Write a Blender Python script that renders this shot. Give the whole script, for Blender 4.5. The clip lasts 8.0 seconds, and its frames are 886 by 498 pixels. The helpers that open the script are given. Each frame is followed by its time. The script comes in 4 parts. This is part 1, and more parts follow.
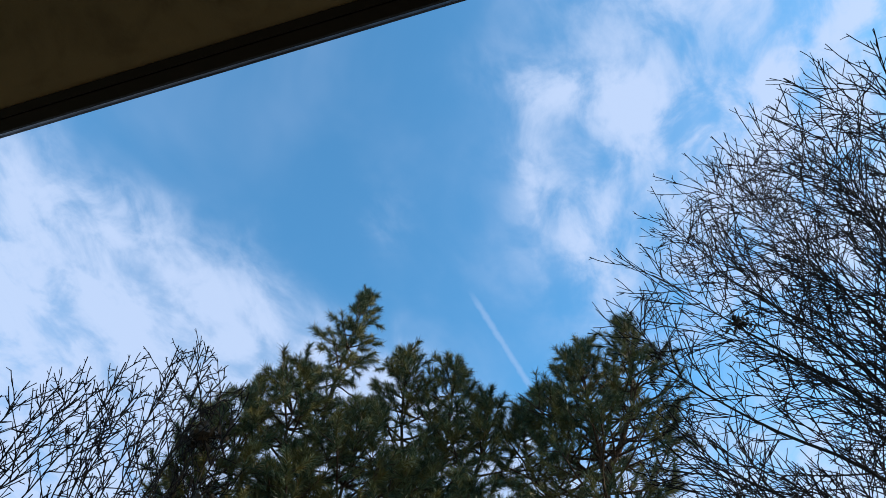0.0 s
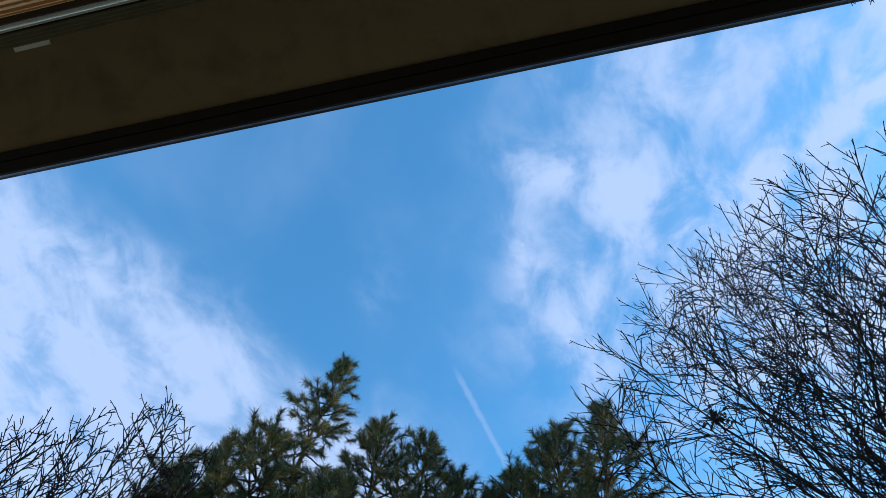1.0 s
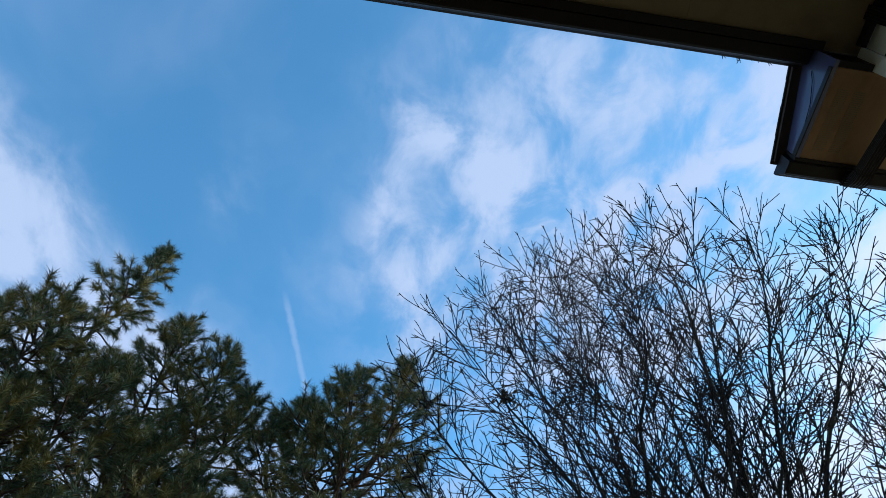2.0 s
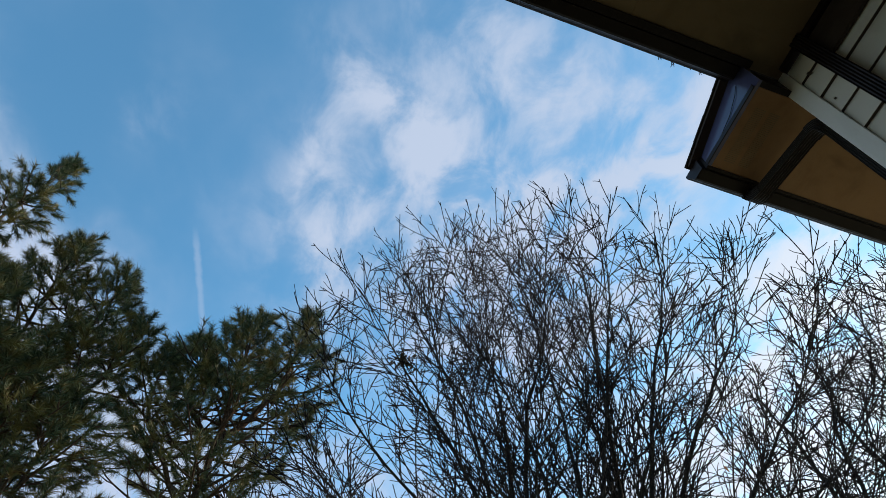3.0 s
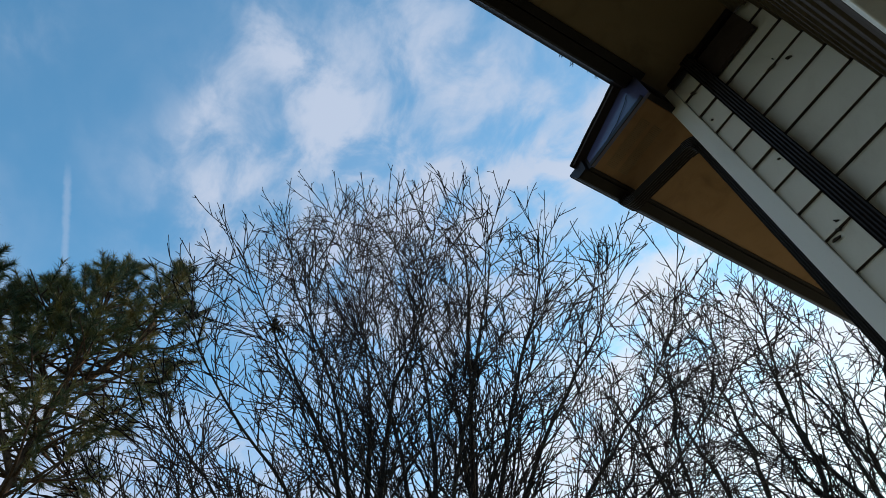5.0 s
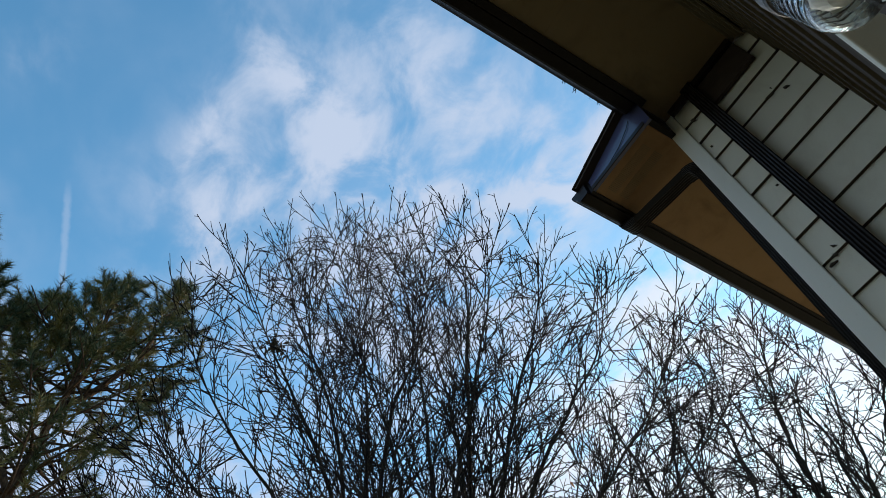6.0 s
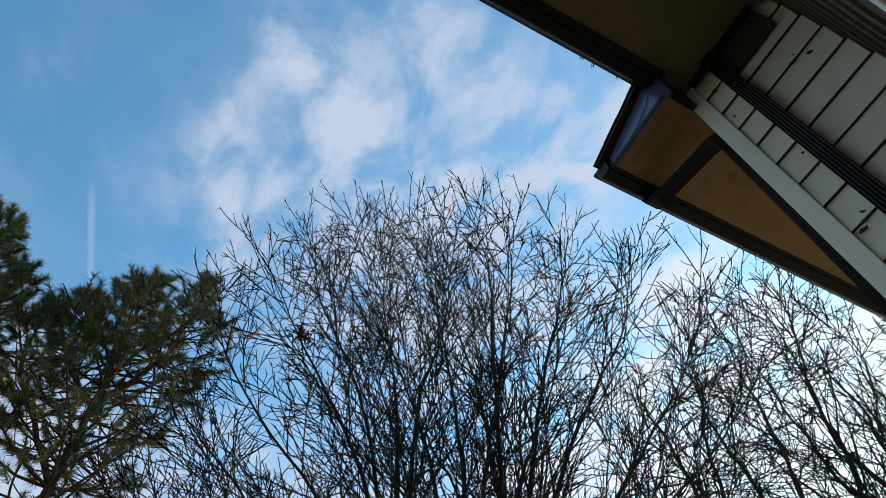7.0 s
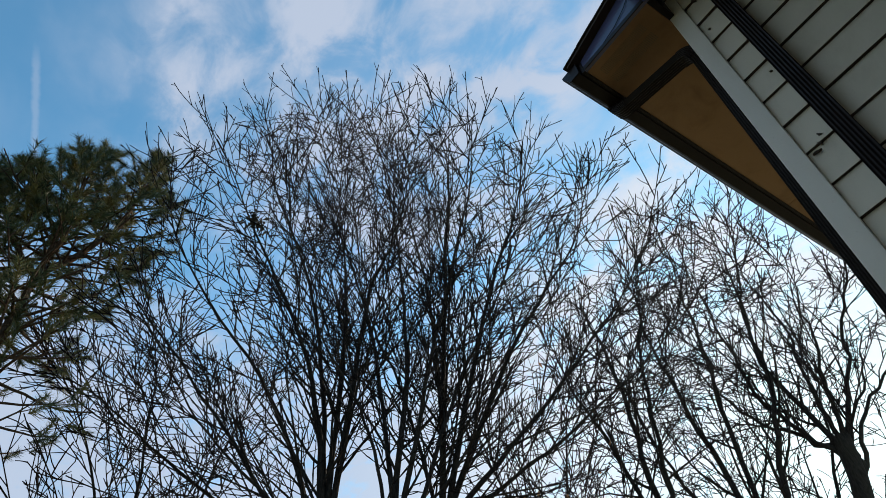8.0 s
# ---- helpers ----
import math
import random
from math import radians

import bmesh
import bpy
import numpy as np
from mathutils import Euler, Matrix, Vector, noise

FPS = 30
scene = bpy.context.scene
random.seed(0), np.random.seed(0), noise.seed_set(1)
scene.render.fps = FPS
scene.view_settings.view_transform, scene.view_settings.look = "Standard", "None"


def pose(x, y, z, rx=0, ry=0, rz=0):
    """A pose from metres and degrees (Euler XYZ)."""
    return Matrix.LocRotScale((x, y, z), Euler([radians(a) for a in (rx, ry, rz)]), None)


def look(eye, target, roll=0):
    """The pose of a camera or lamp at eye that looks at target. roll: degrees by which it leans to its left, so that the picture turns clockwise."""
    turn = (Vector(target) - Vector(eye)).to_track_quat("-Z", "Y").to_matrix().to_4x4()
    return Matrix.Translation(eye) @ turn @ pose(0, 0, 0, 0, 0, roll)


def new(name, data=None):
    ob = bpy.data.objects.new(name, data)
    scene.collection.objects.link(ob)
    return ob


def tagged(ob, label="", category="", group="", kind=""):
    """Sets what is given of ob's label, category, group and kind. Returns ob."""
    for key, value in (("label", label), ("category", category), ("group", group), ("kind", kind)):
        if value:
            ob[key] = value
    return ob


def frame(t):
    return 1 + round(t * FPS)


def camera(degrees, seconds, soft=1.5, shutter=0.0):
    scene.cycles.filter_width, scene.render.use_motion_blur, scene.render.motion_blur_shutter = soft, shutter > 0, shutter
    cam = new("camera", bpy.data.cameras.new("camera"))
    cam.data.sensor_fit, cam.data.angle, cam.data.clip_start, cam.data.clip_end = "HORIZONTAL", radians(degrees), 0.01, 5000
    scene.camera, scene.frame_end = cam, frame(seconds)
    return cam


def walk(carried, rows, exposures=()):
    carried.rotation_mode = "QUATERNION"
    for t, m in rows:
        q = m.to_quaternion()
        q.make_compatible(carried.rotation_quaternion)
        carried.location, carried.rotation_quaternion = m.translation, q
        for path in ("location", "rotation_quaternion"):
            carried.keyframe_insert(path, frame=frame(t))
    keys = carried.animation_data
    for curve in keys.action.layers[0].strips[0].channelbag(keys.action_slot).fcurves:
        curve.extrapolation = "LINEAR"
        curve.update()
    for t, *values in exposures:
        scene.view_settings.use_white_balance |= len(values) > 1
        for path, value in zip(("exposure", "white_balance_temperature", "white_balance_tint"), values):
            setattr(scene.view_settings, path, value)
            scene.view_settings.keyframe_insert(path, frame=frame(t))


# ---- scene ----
# World: x runs along the rear wall to the projecting bay, y away from the house, z up.
cam = camera(65.67, 8.0, soft=0.6)
walk(cam, [
    (0, pose(-0.261, -0.097, 1.842, 149.11, -1.81, 16.27)),
    (0.5, pose(-0.238, -0.083, 1.821, 154.64, -3.59, 18.01)),
    (1, pose(-0.165, -0.107, 1.810, 155.35, -2.93, 12.22)),
    (1.5, pose(-0.090, -0.078, 1.782, 153.74, -1.46, 1.87)),
    (2, pose(-0.057, -0.045, 1.761, 151.35, 0.02, -8.47)),
    (2.2, pose(-0.043, -0.057, 1.766, 150.44, -0.06, -10.84)),
    (3.3, pose(-0.029, -0.005, 1.677, 148.10, 2.59, -21.82)),
    (3.5, pose(-0.019, -0.021, 1.684, 148.21, 3.53, -22.87)),
    (4, pose(0.030, -0.009, 1.725, 147.66, 5.23, -25.31)),
    (4.5, pose(0.028, -0.013, 1.710, 146.67, 5.34, -29.27)),
    (4.7, pose(0.046, 0.000, 1.713, 146.09, 5.37, -29.92)),
    (5.8, pose(-0.008, 0.013, 1.651, 146.85, 5.14, -31.65)),
    (6, pose(-0.003, 0.006, 1.652, 147.89, 4.92, -31.22)),
    (6.5, pose(-0.006, 0.007, 1.648, 150.88, 5.39, -27.22)),
    (7, pose(-0.018, 0.015, 1.632, 146.80, 4.62, -28.45)),
    (7.5, pose(-0.008, 0.042, 1.630, 141.65, 4.70, -32.92)),
    (8, pose(0.009, 0.058, 1.613, 138.26, 4.66, -34.27)),
], exposures=((0.0, 0.14, 5900, 10), (0.6, 0.10, 5500, 10), (1.5, 0.06, 5450, 10), (2.2, 0.04, 5950, 10), (3.5, -0.02, 6650, 10), (4.7, -0.06, 6600, 10), (6.5, 0.06, 6550, 10), (8.0, -0.10, 6650, 10)))

# ---- light ----
SUN_AZ, SUN_EL = 71.0, 22.5


def direction(az, el):
    a, e = radians(az), radians(el)
    return Vector((math.sin(a) * math.cos(e), math.cos(a) * math.cos(e), math.sin(e)))


sun = new("sun", bpy.data.lights.new("sun", "SUN"))
sun.data.energy, sun.data.angle, sun.data.color = 5.0, radians(0.6), (1.0, 0.86, 0.68)
sun.matrix_world = look(direction(SUN_AZ, SUN_EL) * 60, (0, 0, 0))


class Nodes:
    """Short forms for building a node tree."""

    def __init__(self, tree):
        self.tree = tree
        tree.nodes.clear()

    def add(self, kind):
        return self.tree.nodes.new(kind)

    def link(self, a, b):
        self.tree.links.new(a, b)

    def put(self, socket, value):
        if hasattr(value, "is_output"):
            self.link(value, socket)
        else:
            socket.default_value = value

    def math(self, op, a, b=0.0, c=0.0, clamp=False):
        node = self.tree.nodes.new("ShaderNodeMath")
        node.operation, node.use_clamp = op, clamp
        for i, v in enumerate((a, b, c)):
            self.put(node.inputs[i], v)
        return node.outputs[0]

    def ramp(self, v, lo, hi, a=0.0, b=1.0):
        node = self.tree.nodes.new("ShaderNodeMapRange")
        node.interpolation_type = "SMOOTHSTEP"
        for i, x in enumerate((v, lo, hi, a, b)):
            self.put(node.inputs[i], x)
        return node.outputs[0]

    def noise(self, vector, scale, detail=4.0, rough=0.55, distort=0.0):
        node = self.tree.nodes.new("ShaderNodeTexNoise")
        if vector is not None:
            self.link(vector, node.inputs["Vector"])
        for key, v in (("Scale", scale), ("Detail", detail), ("Roughness", rough), ("Distortion", distort)):
            node.inputs[key].default_value = v
        return node.outputs[0]

    def mix(self, fac, a, b, blend="MIX"):
        node = self.tree.nodes.new("ShaderNodeMix")
        node.data_type, node.blend_type = "RGBA", blend
        self.put(node.inputs[0], fac)
        self.put(node.inputs[6], a)
        self.put(node.inputs[7], b)
        return node.outputs[2]

    def scaled(self, vector, x, y, z):
        node = self.tree.nodes.new("ShaderNodeMapping")
        self.link(vector, node.inputs[0])
        node.inputs["Scale"].default_value = (x, y, z)
        return node.outputs[0]


def make_world():
    world = bpy.data.worlds.new("sky")
    world.use_nodes = True
    scene.world = world
    n = Nodes(world.node_tree)
    out = n.add("ShaderNodeOutputWorld")
    bg = n.add("ShaderNodeBackground")
    n.link(bg.outputs[0], out.inputs[0])
    bg.inputs[1].default_value = 1.0
    sky = n.add("ShaderNodeTexSky")
    sky.sky_type = "NISHITA"
    sky.sun_disc, sky.sun_elevation, sky.sun_rotation = False, radians(SUN_EL), radians(SUN_AZ)
    sky.air_density, sky.dust_density, sky.ozone_density = 1.0, 0.6, 1.6
    blue = n.mix(1.0, sky.outputs[0], (*SKY, 1), "MULTIPLY")
    # The cloud layer is flat and high: its place is the direction divided by its height.
    split = n.add("ShaderNodeSeparateXYZ")
    n.link(n.add("ShaderNodeTexCoord").outputs["Generated"], split.inputs[0])
    z = n.math("MAXIMUM", split.outputs[2], 0.06)
    qx, qy = n.math("DIVIDE", split.outputs[0], z), n.math("DIVIDE", split.outputs[1], z)
    place = n.add("ShaderNodeCombineXYZ")
    n.link(qx, place.inputs[0]), n.link(qy, place.inputs[1])
    q = place.outputs[0]

    def blob(x, y, rx, ry, turn=0.0):
        c, s = math.cos(radians(turn)), math.sin(radians(turn))
        u, v = n.math("SUBTRACT", qx, x), n.math("SUBTRACT", qy, y)
        a = n.math("DIVIDE", n.math("ADD", n.math("MULTIPLY", u, c), n.math("MULTIPLY", v, s)), rx)
        b = n.math("DIVIDE", n.math("SUBTRACT", n.math("MULTIPLY", v, c), n.math("MULTIPLY", u, s)), ry)
        d = n.math("ADD", n.math("MULTIPLY", a, a), n.math("MULTIPLY", b, b))
        return n.math("POWER", 2.718, n.math("MULTIPLY", d, -1.0))

    # A bank to the left, wisps overhead, thick cloud round the sun, haze low down.
    bank = n.math("ADD", n.math("MULTIPLY", n.math("ADD", qx, 0.60), -0.80), n.math("MULTIPLY", n.math("SUBTRACT", qy, 0.36), 0.60))
    ragged = n.math("MULTIPLY_ADD", n.noise(n.scaled(q, 1.0, 0.8, 1.0), 5.0, 4.0, 0.5, 0.2), 0.22, -0.11)
    bias = n.ramp(n.math("ADD", bank, ragged), -0.05, 0.15, 0.0, 0.85)
    sheet = n.ramp(bank, -0.06, 0.16, 0.0, 0.34)
    low = n.math("SQRT", n.math("ADD", n.math("MULTIPLY", qx, qx), n.math("MULTIPLY", qy, qy)))
    sheet = n.math("MAXIMUM", sheet, n.ramp(low, 0.75, 1.7, 0.0, 0.42))
    for x, y, rx, ry, turn, amount in WISPS:
        bias = n.math("ADD", bias, n.math("MULTIPLY", blob(x, y, rx, ry, turn), amount))
    bias = n.math("MAXIMUM", bias, n.ramp(n.math("ADD", qx, ragged), 0.54, 0.90, 0.0, 1.0))
    bias = n.math("MAXIMUM", bias, n.ramp(n.math("ADD", qy, ragged), 0.75, 1.4, 0.0, 0.80))
    # broad billows, drawn-out fibres and a thin veil
    billow = n.ramp(n.noise(n.scaled(q, 1.0, 0.75, 1.0), 10.5, 8.0, 0.58, 0.35), 0.30, 0.68, 0.16, 1.0)
    fibre = n.ramp(n.noise(n.scaled(q, 1.0, 0.30, 1.0), 20.0, 4.0, 0.55, 0.9), 0.28, 0.75, 0.86, 1.10)
    veil = n.ramp(n.noise(q, 3.2, 4.0, 0.5, 0.4), 0.36, 0.72, 0.0, 0.26)
    density = n.math("ADD", n.math("MULTIPLY", n.math("MULTIPLY", billow, fibre), bias), n.math("MAXIMUM", veil, sheet))
    cover = n.ramp(density, 0.0, 1.0, 0.0, 0.86)
    # The trail of an aeroplane, narrow at its old end.
    ax, ay, bx, by = TRAIL
    length = math.hypot(bx - ax, by - ay)
    tx, ty = (bx - ax) / length, (by - ay) / length
    u, v = n.math("SUBTRACT", qx, ax), n.math("SUBTRACT", qy, ay)
    along = n.math("DIVIDE", n.math("ADD", n.math("MULTIPLY", u, tx), n.math("MULTIPLY", v, ty)), length)
    off = n.math("ABSOLUTE", n.math("SUBTRACT", n.math("MULTIPLY", v, tx), n.math("MULTIPLY", u, ty)))
    off = n.math("ADD", off, n.math("MULTIPLY", n.math("SUBTRACT", n.noise(q, 60.0, 2.0), 0.5), 0.006))
    line = n.math("MULTIPLY", n.ramp(off, 0.001, 0.009, 1.0, 0.0), n.math("MULTIPLY", n.ramp(along, -0.05, 0.25), n.ramp(along, 1.25, 1.0)))
    cover = n.math("MAXIMUM", cover, n.math("MULTIPLY", line, 0.26))
    # Cloud glows more towards the sun.
    sx, sy, sz = direction(SUN_AZ, SUN_EL)
    near = n.math("ADD", n.math("ADD", n.math("MULTIPLY", split.outputs[0], sx), n.math("MULTIPLY", split.outputs[1], sy)), n.math("MULTIPLY", split.outputs[2], sz))
    lit = n.mix(n.ramp(near, 0.76, 0.98), (*CLOUD, 1), (*GLARE, 1))
    n.link(n.mix(cover, blue, lit), bg.inputs[0])


SKY = (0.156, 0.276, 0.288)
CLOUD = (0.595, 0.675, 0.835)
GLARE = (0.93, 0.95, 1.0)
WISPS = ((0.27, 0.24, 0.16, 0.11, 0, 0.66), (0.16, 0.40, 0.15, 0.07, 35, 0.60), (0.245, 0.475, 0.10, 0.055, 20, 0.64), (0.05, 0.35, 0.12, 0.04, 30, 0.50),
         (-0.02, 0.46, 0.035, 0.12, 12, 0.50), (0.04, 0.62, 0.055, 0.12, 0, 0.72), (0.37, 0.42, 0.07, 0.08, 0, 0.70), (0.51, 0.31, 0.08, 0.11, 0, 1.0),
         (0.53, 0.16, 0.10, 0.07, 0, 0.65), (-0.27, 0.48, 0.05, 0.07, 30, 0.30), (0.12, 0.18, 0.12, 0.09, 0, 0.30), (0.40, 0.64, 0.36, 0.28, 0, 1.15))
TRAIL = (-0.178, 0.655, -0.128, 0.88)
make_world()


# ---- materials ----
def material(name, build):
    m = bpy.data.materials.new(name)
    m.use_nodes = True
    n = Nodes(m.node_tree)
    out = n.add("ShaderNodeOutputMaterial")
    bsdf = n.add("ShaderNodeBsdfPrincipled")
    n.link(bsdf.outputs[0], out.inputs[0])
    build(n, bsdf)
    return m


def bump(n, bsdf, height, strength, distance):
    b = n.add("ShaderNodeBump")
    b.inputs["Strength"].default_value, b.inputs["Distance"].default_value = strength, distance
    n.link(height, b.inputs["Height"])
    n.link(b.outputs[0], bsdf.inputs["Normal"])


def coords(n):
    return n.add("ShaderNodeTexCoord").outputs["Object"]


def own(n):
    return n.add("ShaderNodeObjectInfo").outputs["Random"]


def island(n):
    return n.add("ShaderNodeNewGeometry").outputs["Random Per Island"]


def bark(dark, light, moss):
    def build(n, b):
        c = coords(n)
        fine = n.noise(n.scaled(c, 1, 1, 0.25), 40.0, 5.0, 0.65)
        broad = n.noise(c, 1.6, 3.0)
        col = n.mix(n.ramp(fine, 0.3, 0.7), (*dark, 1), (*light, 1))
        col = n.mix(n.ramp(broad, 0.45, 0.72, 0.0, 0.55), col, (*moss, 1))
        n.link(col, b.inputs["Base Color"])
        b.inputs["Roughness"].default_value = 0.95
        b.inputs["Specular IOR Level"].default_value = 0.12
        bump(n, b, fine, 0.6, 0.015)
    return build


def paint(base, stain, rough, gloss=0.5, scale=1.0, streak=(1, 1, 1), amount=0.6, relief=0.25):
    def build(n, b):
        c = coords(n)
        blotch = n.noise(n.scaled(c, *streak), 3.0 * scale, 6.0, 0.6, 0.4)
        fine = n.noise(c, 90.0 * scale, 4.0, 0.6)
        tone = n.mix(n.math("MULTIPLY", own(n), 0.35), (*base, 1), (base[0] * 0.86, base[1] * 0.86, base[2] * 0.84, 1))
        col = n.mix(n.ramp(blotch, 0.46, 0.78, 0.0, amount), tone, (*stain, 1))
        col = n.mix(n.ramp(fine, 0.60, 0.78, 0.0, 0.35), col, (*stain, 1))
        n.link(col, b.inputs["Base Color"])
        n.link(n.ramp(blotch, 0.3, 0.8, rough - 0.08, rough + 0.12), b.inputs["Roughness"])
        b.inputs["Specular IOR Level"].default_value = gloss
        bump(n, b, n.math("ADD", fine, blotch), relief, 0.003)
    return build


def needle_build(n, b):
    r = island(n)
    c = coords(n)
    col = n.mix(n.ramp(r, 0.0, 0.8), (0.022, 0.045, 0.026, 1), (0.105, 0.145, 0.066, 1))
    # yellow patches put some of the sun's gold into the needle colour
    col = n.mix(n.ramp(n.noise(c, 3.5, 2.0), 0.42, 0.66), col, (0.21, 0.185, 0.055, 1))
    col = n.mix(n.ramp(r, 0.93, 1.0), col, (0.26, 0.15, 0.06, 1))
    n.link(col, b.inputs["Base Color"])
    b.inputs["Roughness"].default_value = 0.5
    b.inputs["Specular IOR Level"].default_value = 0.3


def glass_build(n, b):
    b.inputs["Base Color"].default_value = (0.93, 0.97, 0.98, 1)
    b.inputs["Roughness"].default_value = 0.03
    b.inputs["Transmission Weight"].default_value = 1.0
    b.inputs["IOR"].default_value = 1.5


def grass_build(n, b):
    c = coords(n)
    col = n.mix(n.ramp(n.noise(c, 0.6, 6.0), 0.35, 0.65), (0.082, 0.096, 0.040, 1), (0.225, 0.175, 0.085, 1))
    col = n.mix(n.ramp(n.noise(c, 14.0, 5.0), 0.4, 0.7, 0.0, 0.5), col, (0.09, 0.06, 0.035, 1))
    n.link(col, b.inputs["Base Color"])
    b.inputs["Roughness"].default_value = 0.95


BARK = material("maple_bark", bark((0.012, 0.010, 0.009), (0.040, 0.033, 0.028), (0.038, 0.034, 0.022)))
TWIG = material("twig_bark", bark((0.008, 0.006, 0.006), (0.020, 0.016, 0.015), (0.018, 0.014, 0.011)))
PINE_BARK = material("pine_bark", bark((0.035, 0.024, 0.018), (0.13, 0.085, 0.055), (0.09, 0.07, 0.05)))
NEEDLE = material("pine_needle", needle_build)
SIDING = material("siding_paint", paint((0.80, 0.79, 0.67), (0.55, 0.53, 0.42), 0.55, scale=1.6, streak=(1, 1, 0.4), amount=0.55))
TRIM = material("trim_paint", paint((0.80, 0.82, 0.75), (0.52, 0.52, 0.45), 0.45, streak=(1, 1, 0.3), amount=0.4))
SOFFIT = material("soffit_board", paint((0.29, 0.172, 0.085), (0.13, 0.080, 0.045), 0.75, 0.25, 1.2, amount=0.6))
# darker copy of the soffit board; the main eave's shade is in its colour
SOFFIT_SHADED = material("shaded_soffit_board", paint((0.225, 0.170, 0.098), (0.12, 0.092, 0.058), 0.8, 0.2, 1.0, amount=0.7))
BROWN = material("brown_metal", paint((0.011, 0.008, 0.007), (0.024, 0.019, 0.016), 0.45, 0.2, 2.0, amount=0.4, relief=0.12))
# glossy, but the reflected blue of the sky is put into the base colour
FASCIA = material("sky_tinted_enamel", paint((0.085, 0.095, 0.19), (0.05, 0.05, 0.08), 0.2, 0.7, 1.5, amount=0.35, relief=0.12))
# also paints in shade: board undersides, right-hand rear boards, band under the trim
DARKWOOD_SHADE = material("dark_wood_and_shade", paint((0.05, 0.035, 0.025), (0.025, 0.018, 0.014), 0.7, 0.3, 1.5))
OLIVE = material("olive_stain", paint((0.14, 0.12, 0.075), (0.07, 0.06, 0.04), 0.7, 0.3, 2.0))
CEDAR = material("cedar_board", paint((0.50, 0.27, 0.10), (0.20, 0.12, 0.06), 0.85, 0.08, 1.0, (0.3, 1, 1)))
ROOFING = material("asphalt_shingle", paint((0.06, 0.055, 0.05), (0.03, 0.028, 0.026), 0.9, 0.2, 3.0))
PLASTER = material("inner_plaster", paint((0.55, 0.53, 0.48), (0.45, 0.43, 0.39), 0.8))
GLASS = material("ribbed_glass", glass_build)
METAL = material("lamp_metal", paint((0.10, 0.10, 0.10), (0.04, 0.04, 0.04), 0.4, 0.6, 4.0))
CERAMIC = material("lamp_socket", paint((0.70, 0.68, 0.62), (0.5, 0.47, 0.4), 0.35))
GRASS = material("winter_lawn", grass_build)
DRYLEAF = material("dry_leaf", paint((0.045, 0.032, 0.018), (0.02, 0.015, 0.010), 0.7, 0.3, 6.0))


WITHERED = material("withered_leaf", paint((0.36, 0.17, 0.06), (0.16, 0.08, 0.03), 0.7, 0.3, 6.0))


# ---- mesh helpers ----
def mesh_object(name, verts, faces, mat, parent=None, smooth=False):
    me = bpy.data.meshes.new(name)
    me.from_pydata([tuple(v) for v in verts], [], faces)
    me.materials.append(mat)
    if smooth:
        me.polygons.foreach_set("use_smooth", [True] * len(me.polygons))
    me.update()
    ob = new(name, me)
    ob.parent = parent
    return ob


def part(name, bm, mat, parent=None, label=""):
    me = bpy.data.meshes.new(name)
    bmesh.ops.recalc_face_normals(bm, faces=bm.faces)
    bm.to_mesh(me)
    bm.free()
    me.materials.append(mat)
    ob = new(name, me)
    ob.parent = parent
    return tagged(ob, label)


def box(bm, lo, hi, bevel=0.0):
    m = Matrix.Translation([(a + b) / 2 for a, b in zip(lo, hi)]) @ Matrix.Diagonal([b - a for a, b in zip(lo, hi)] + [1])
    made = bmesh.ops.create_cube(bm, size=1, matrix=m)["verts"]
    if bevel:
        edges = list({e for v in made for e in v.link_edges})
        bmesh.ops.bevel(bm, geom=edges, offset=bevel, segments=2, affect="EDGES", profile=0.5)
    return bm


def boxed(name, lo, hi, mat, parent=None, label="", bevel=0.0):
    return part(name, box(bmesh.new(), lo, hi, bevel), mat, parent, label)


def prism(bm, outline, axis, a, b):
    """A closed outline of (u, v), drawn out along an axis: x takes (y, z), y takes (x, z), z takes (x, y)."""
    def place(u, v, w):
        return {"x": (w, u, v), "y": (u, w, v), "z": (u, v, w)}[axis]
    front = [bm.verts.new(place(u, v, a)) for u, v in outline]
    back = [bm.verts.new(place(u, v, b)) for u, v in outline]
    bm.faces.new(front), bm.faces.new(back[::-1])
    for i in range(len(outline)):
        j = (i + 1) % len(outline)
        bm.faces.new((front[i], back[i], back[j], front[j]))
    return bm


def loft(bm, rings):
    """Skin over closed rings of points, with both ends closed."""
    rows = [[bm.verts.new(p) for p in ring] for ring in rings]
    for a, b in zip(rows, rows[1:]):
        for i in range(len(a)):
            j = (i + 1) % len(a)
            bm.faces.new((a[i], a[j], b[j], b[i]))
    bm.faces.new(rows[0][::-1]), bm.faces.new(rows[-1])
    return bm


def empty(name, place=(0, 0, 0)):
    ob = new(name)
    ob.location = place
    return ob


# ---- ground and house ----
E_ = 1.65                      # height of the eye line, from which the house's heights count
WALL_Y = -0.17                 # face of the rear wall
BAY_X, BAY_Y = 2.2, 0.475      # side and front faces of the projecting bay
SOFFIT_1, SOFFIT_2 = E_ + 3.70, E_ + 3.52
FASCIA_1, FASCIA_2 = 0.455, 0.995
SIDE_X = 1.99                  # side of the bay's boxed eave
PITCH = 0.40

ground = part("ground", box(bmesh.new(), (-1500, -1500, -0.3), (1500, 1500, 0.0)), GRASS)
tagged(ground, "winter lawn of thin green and straw grass", "ground", kind="structure")


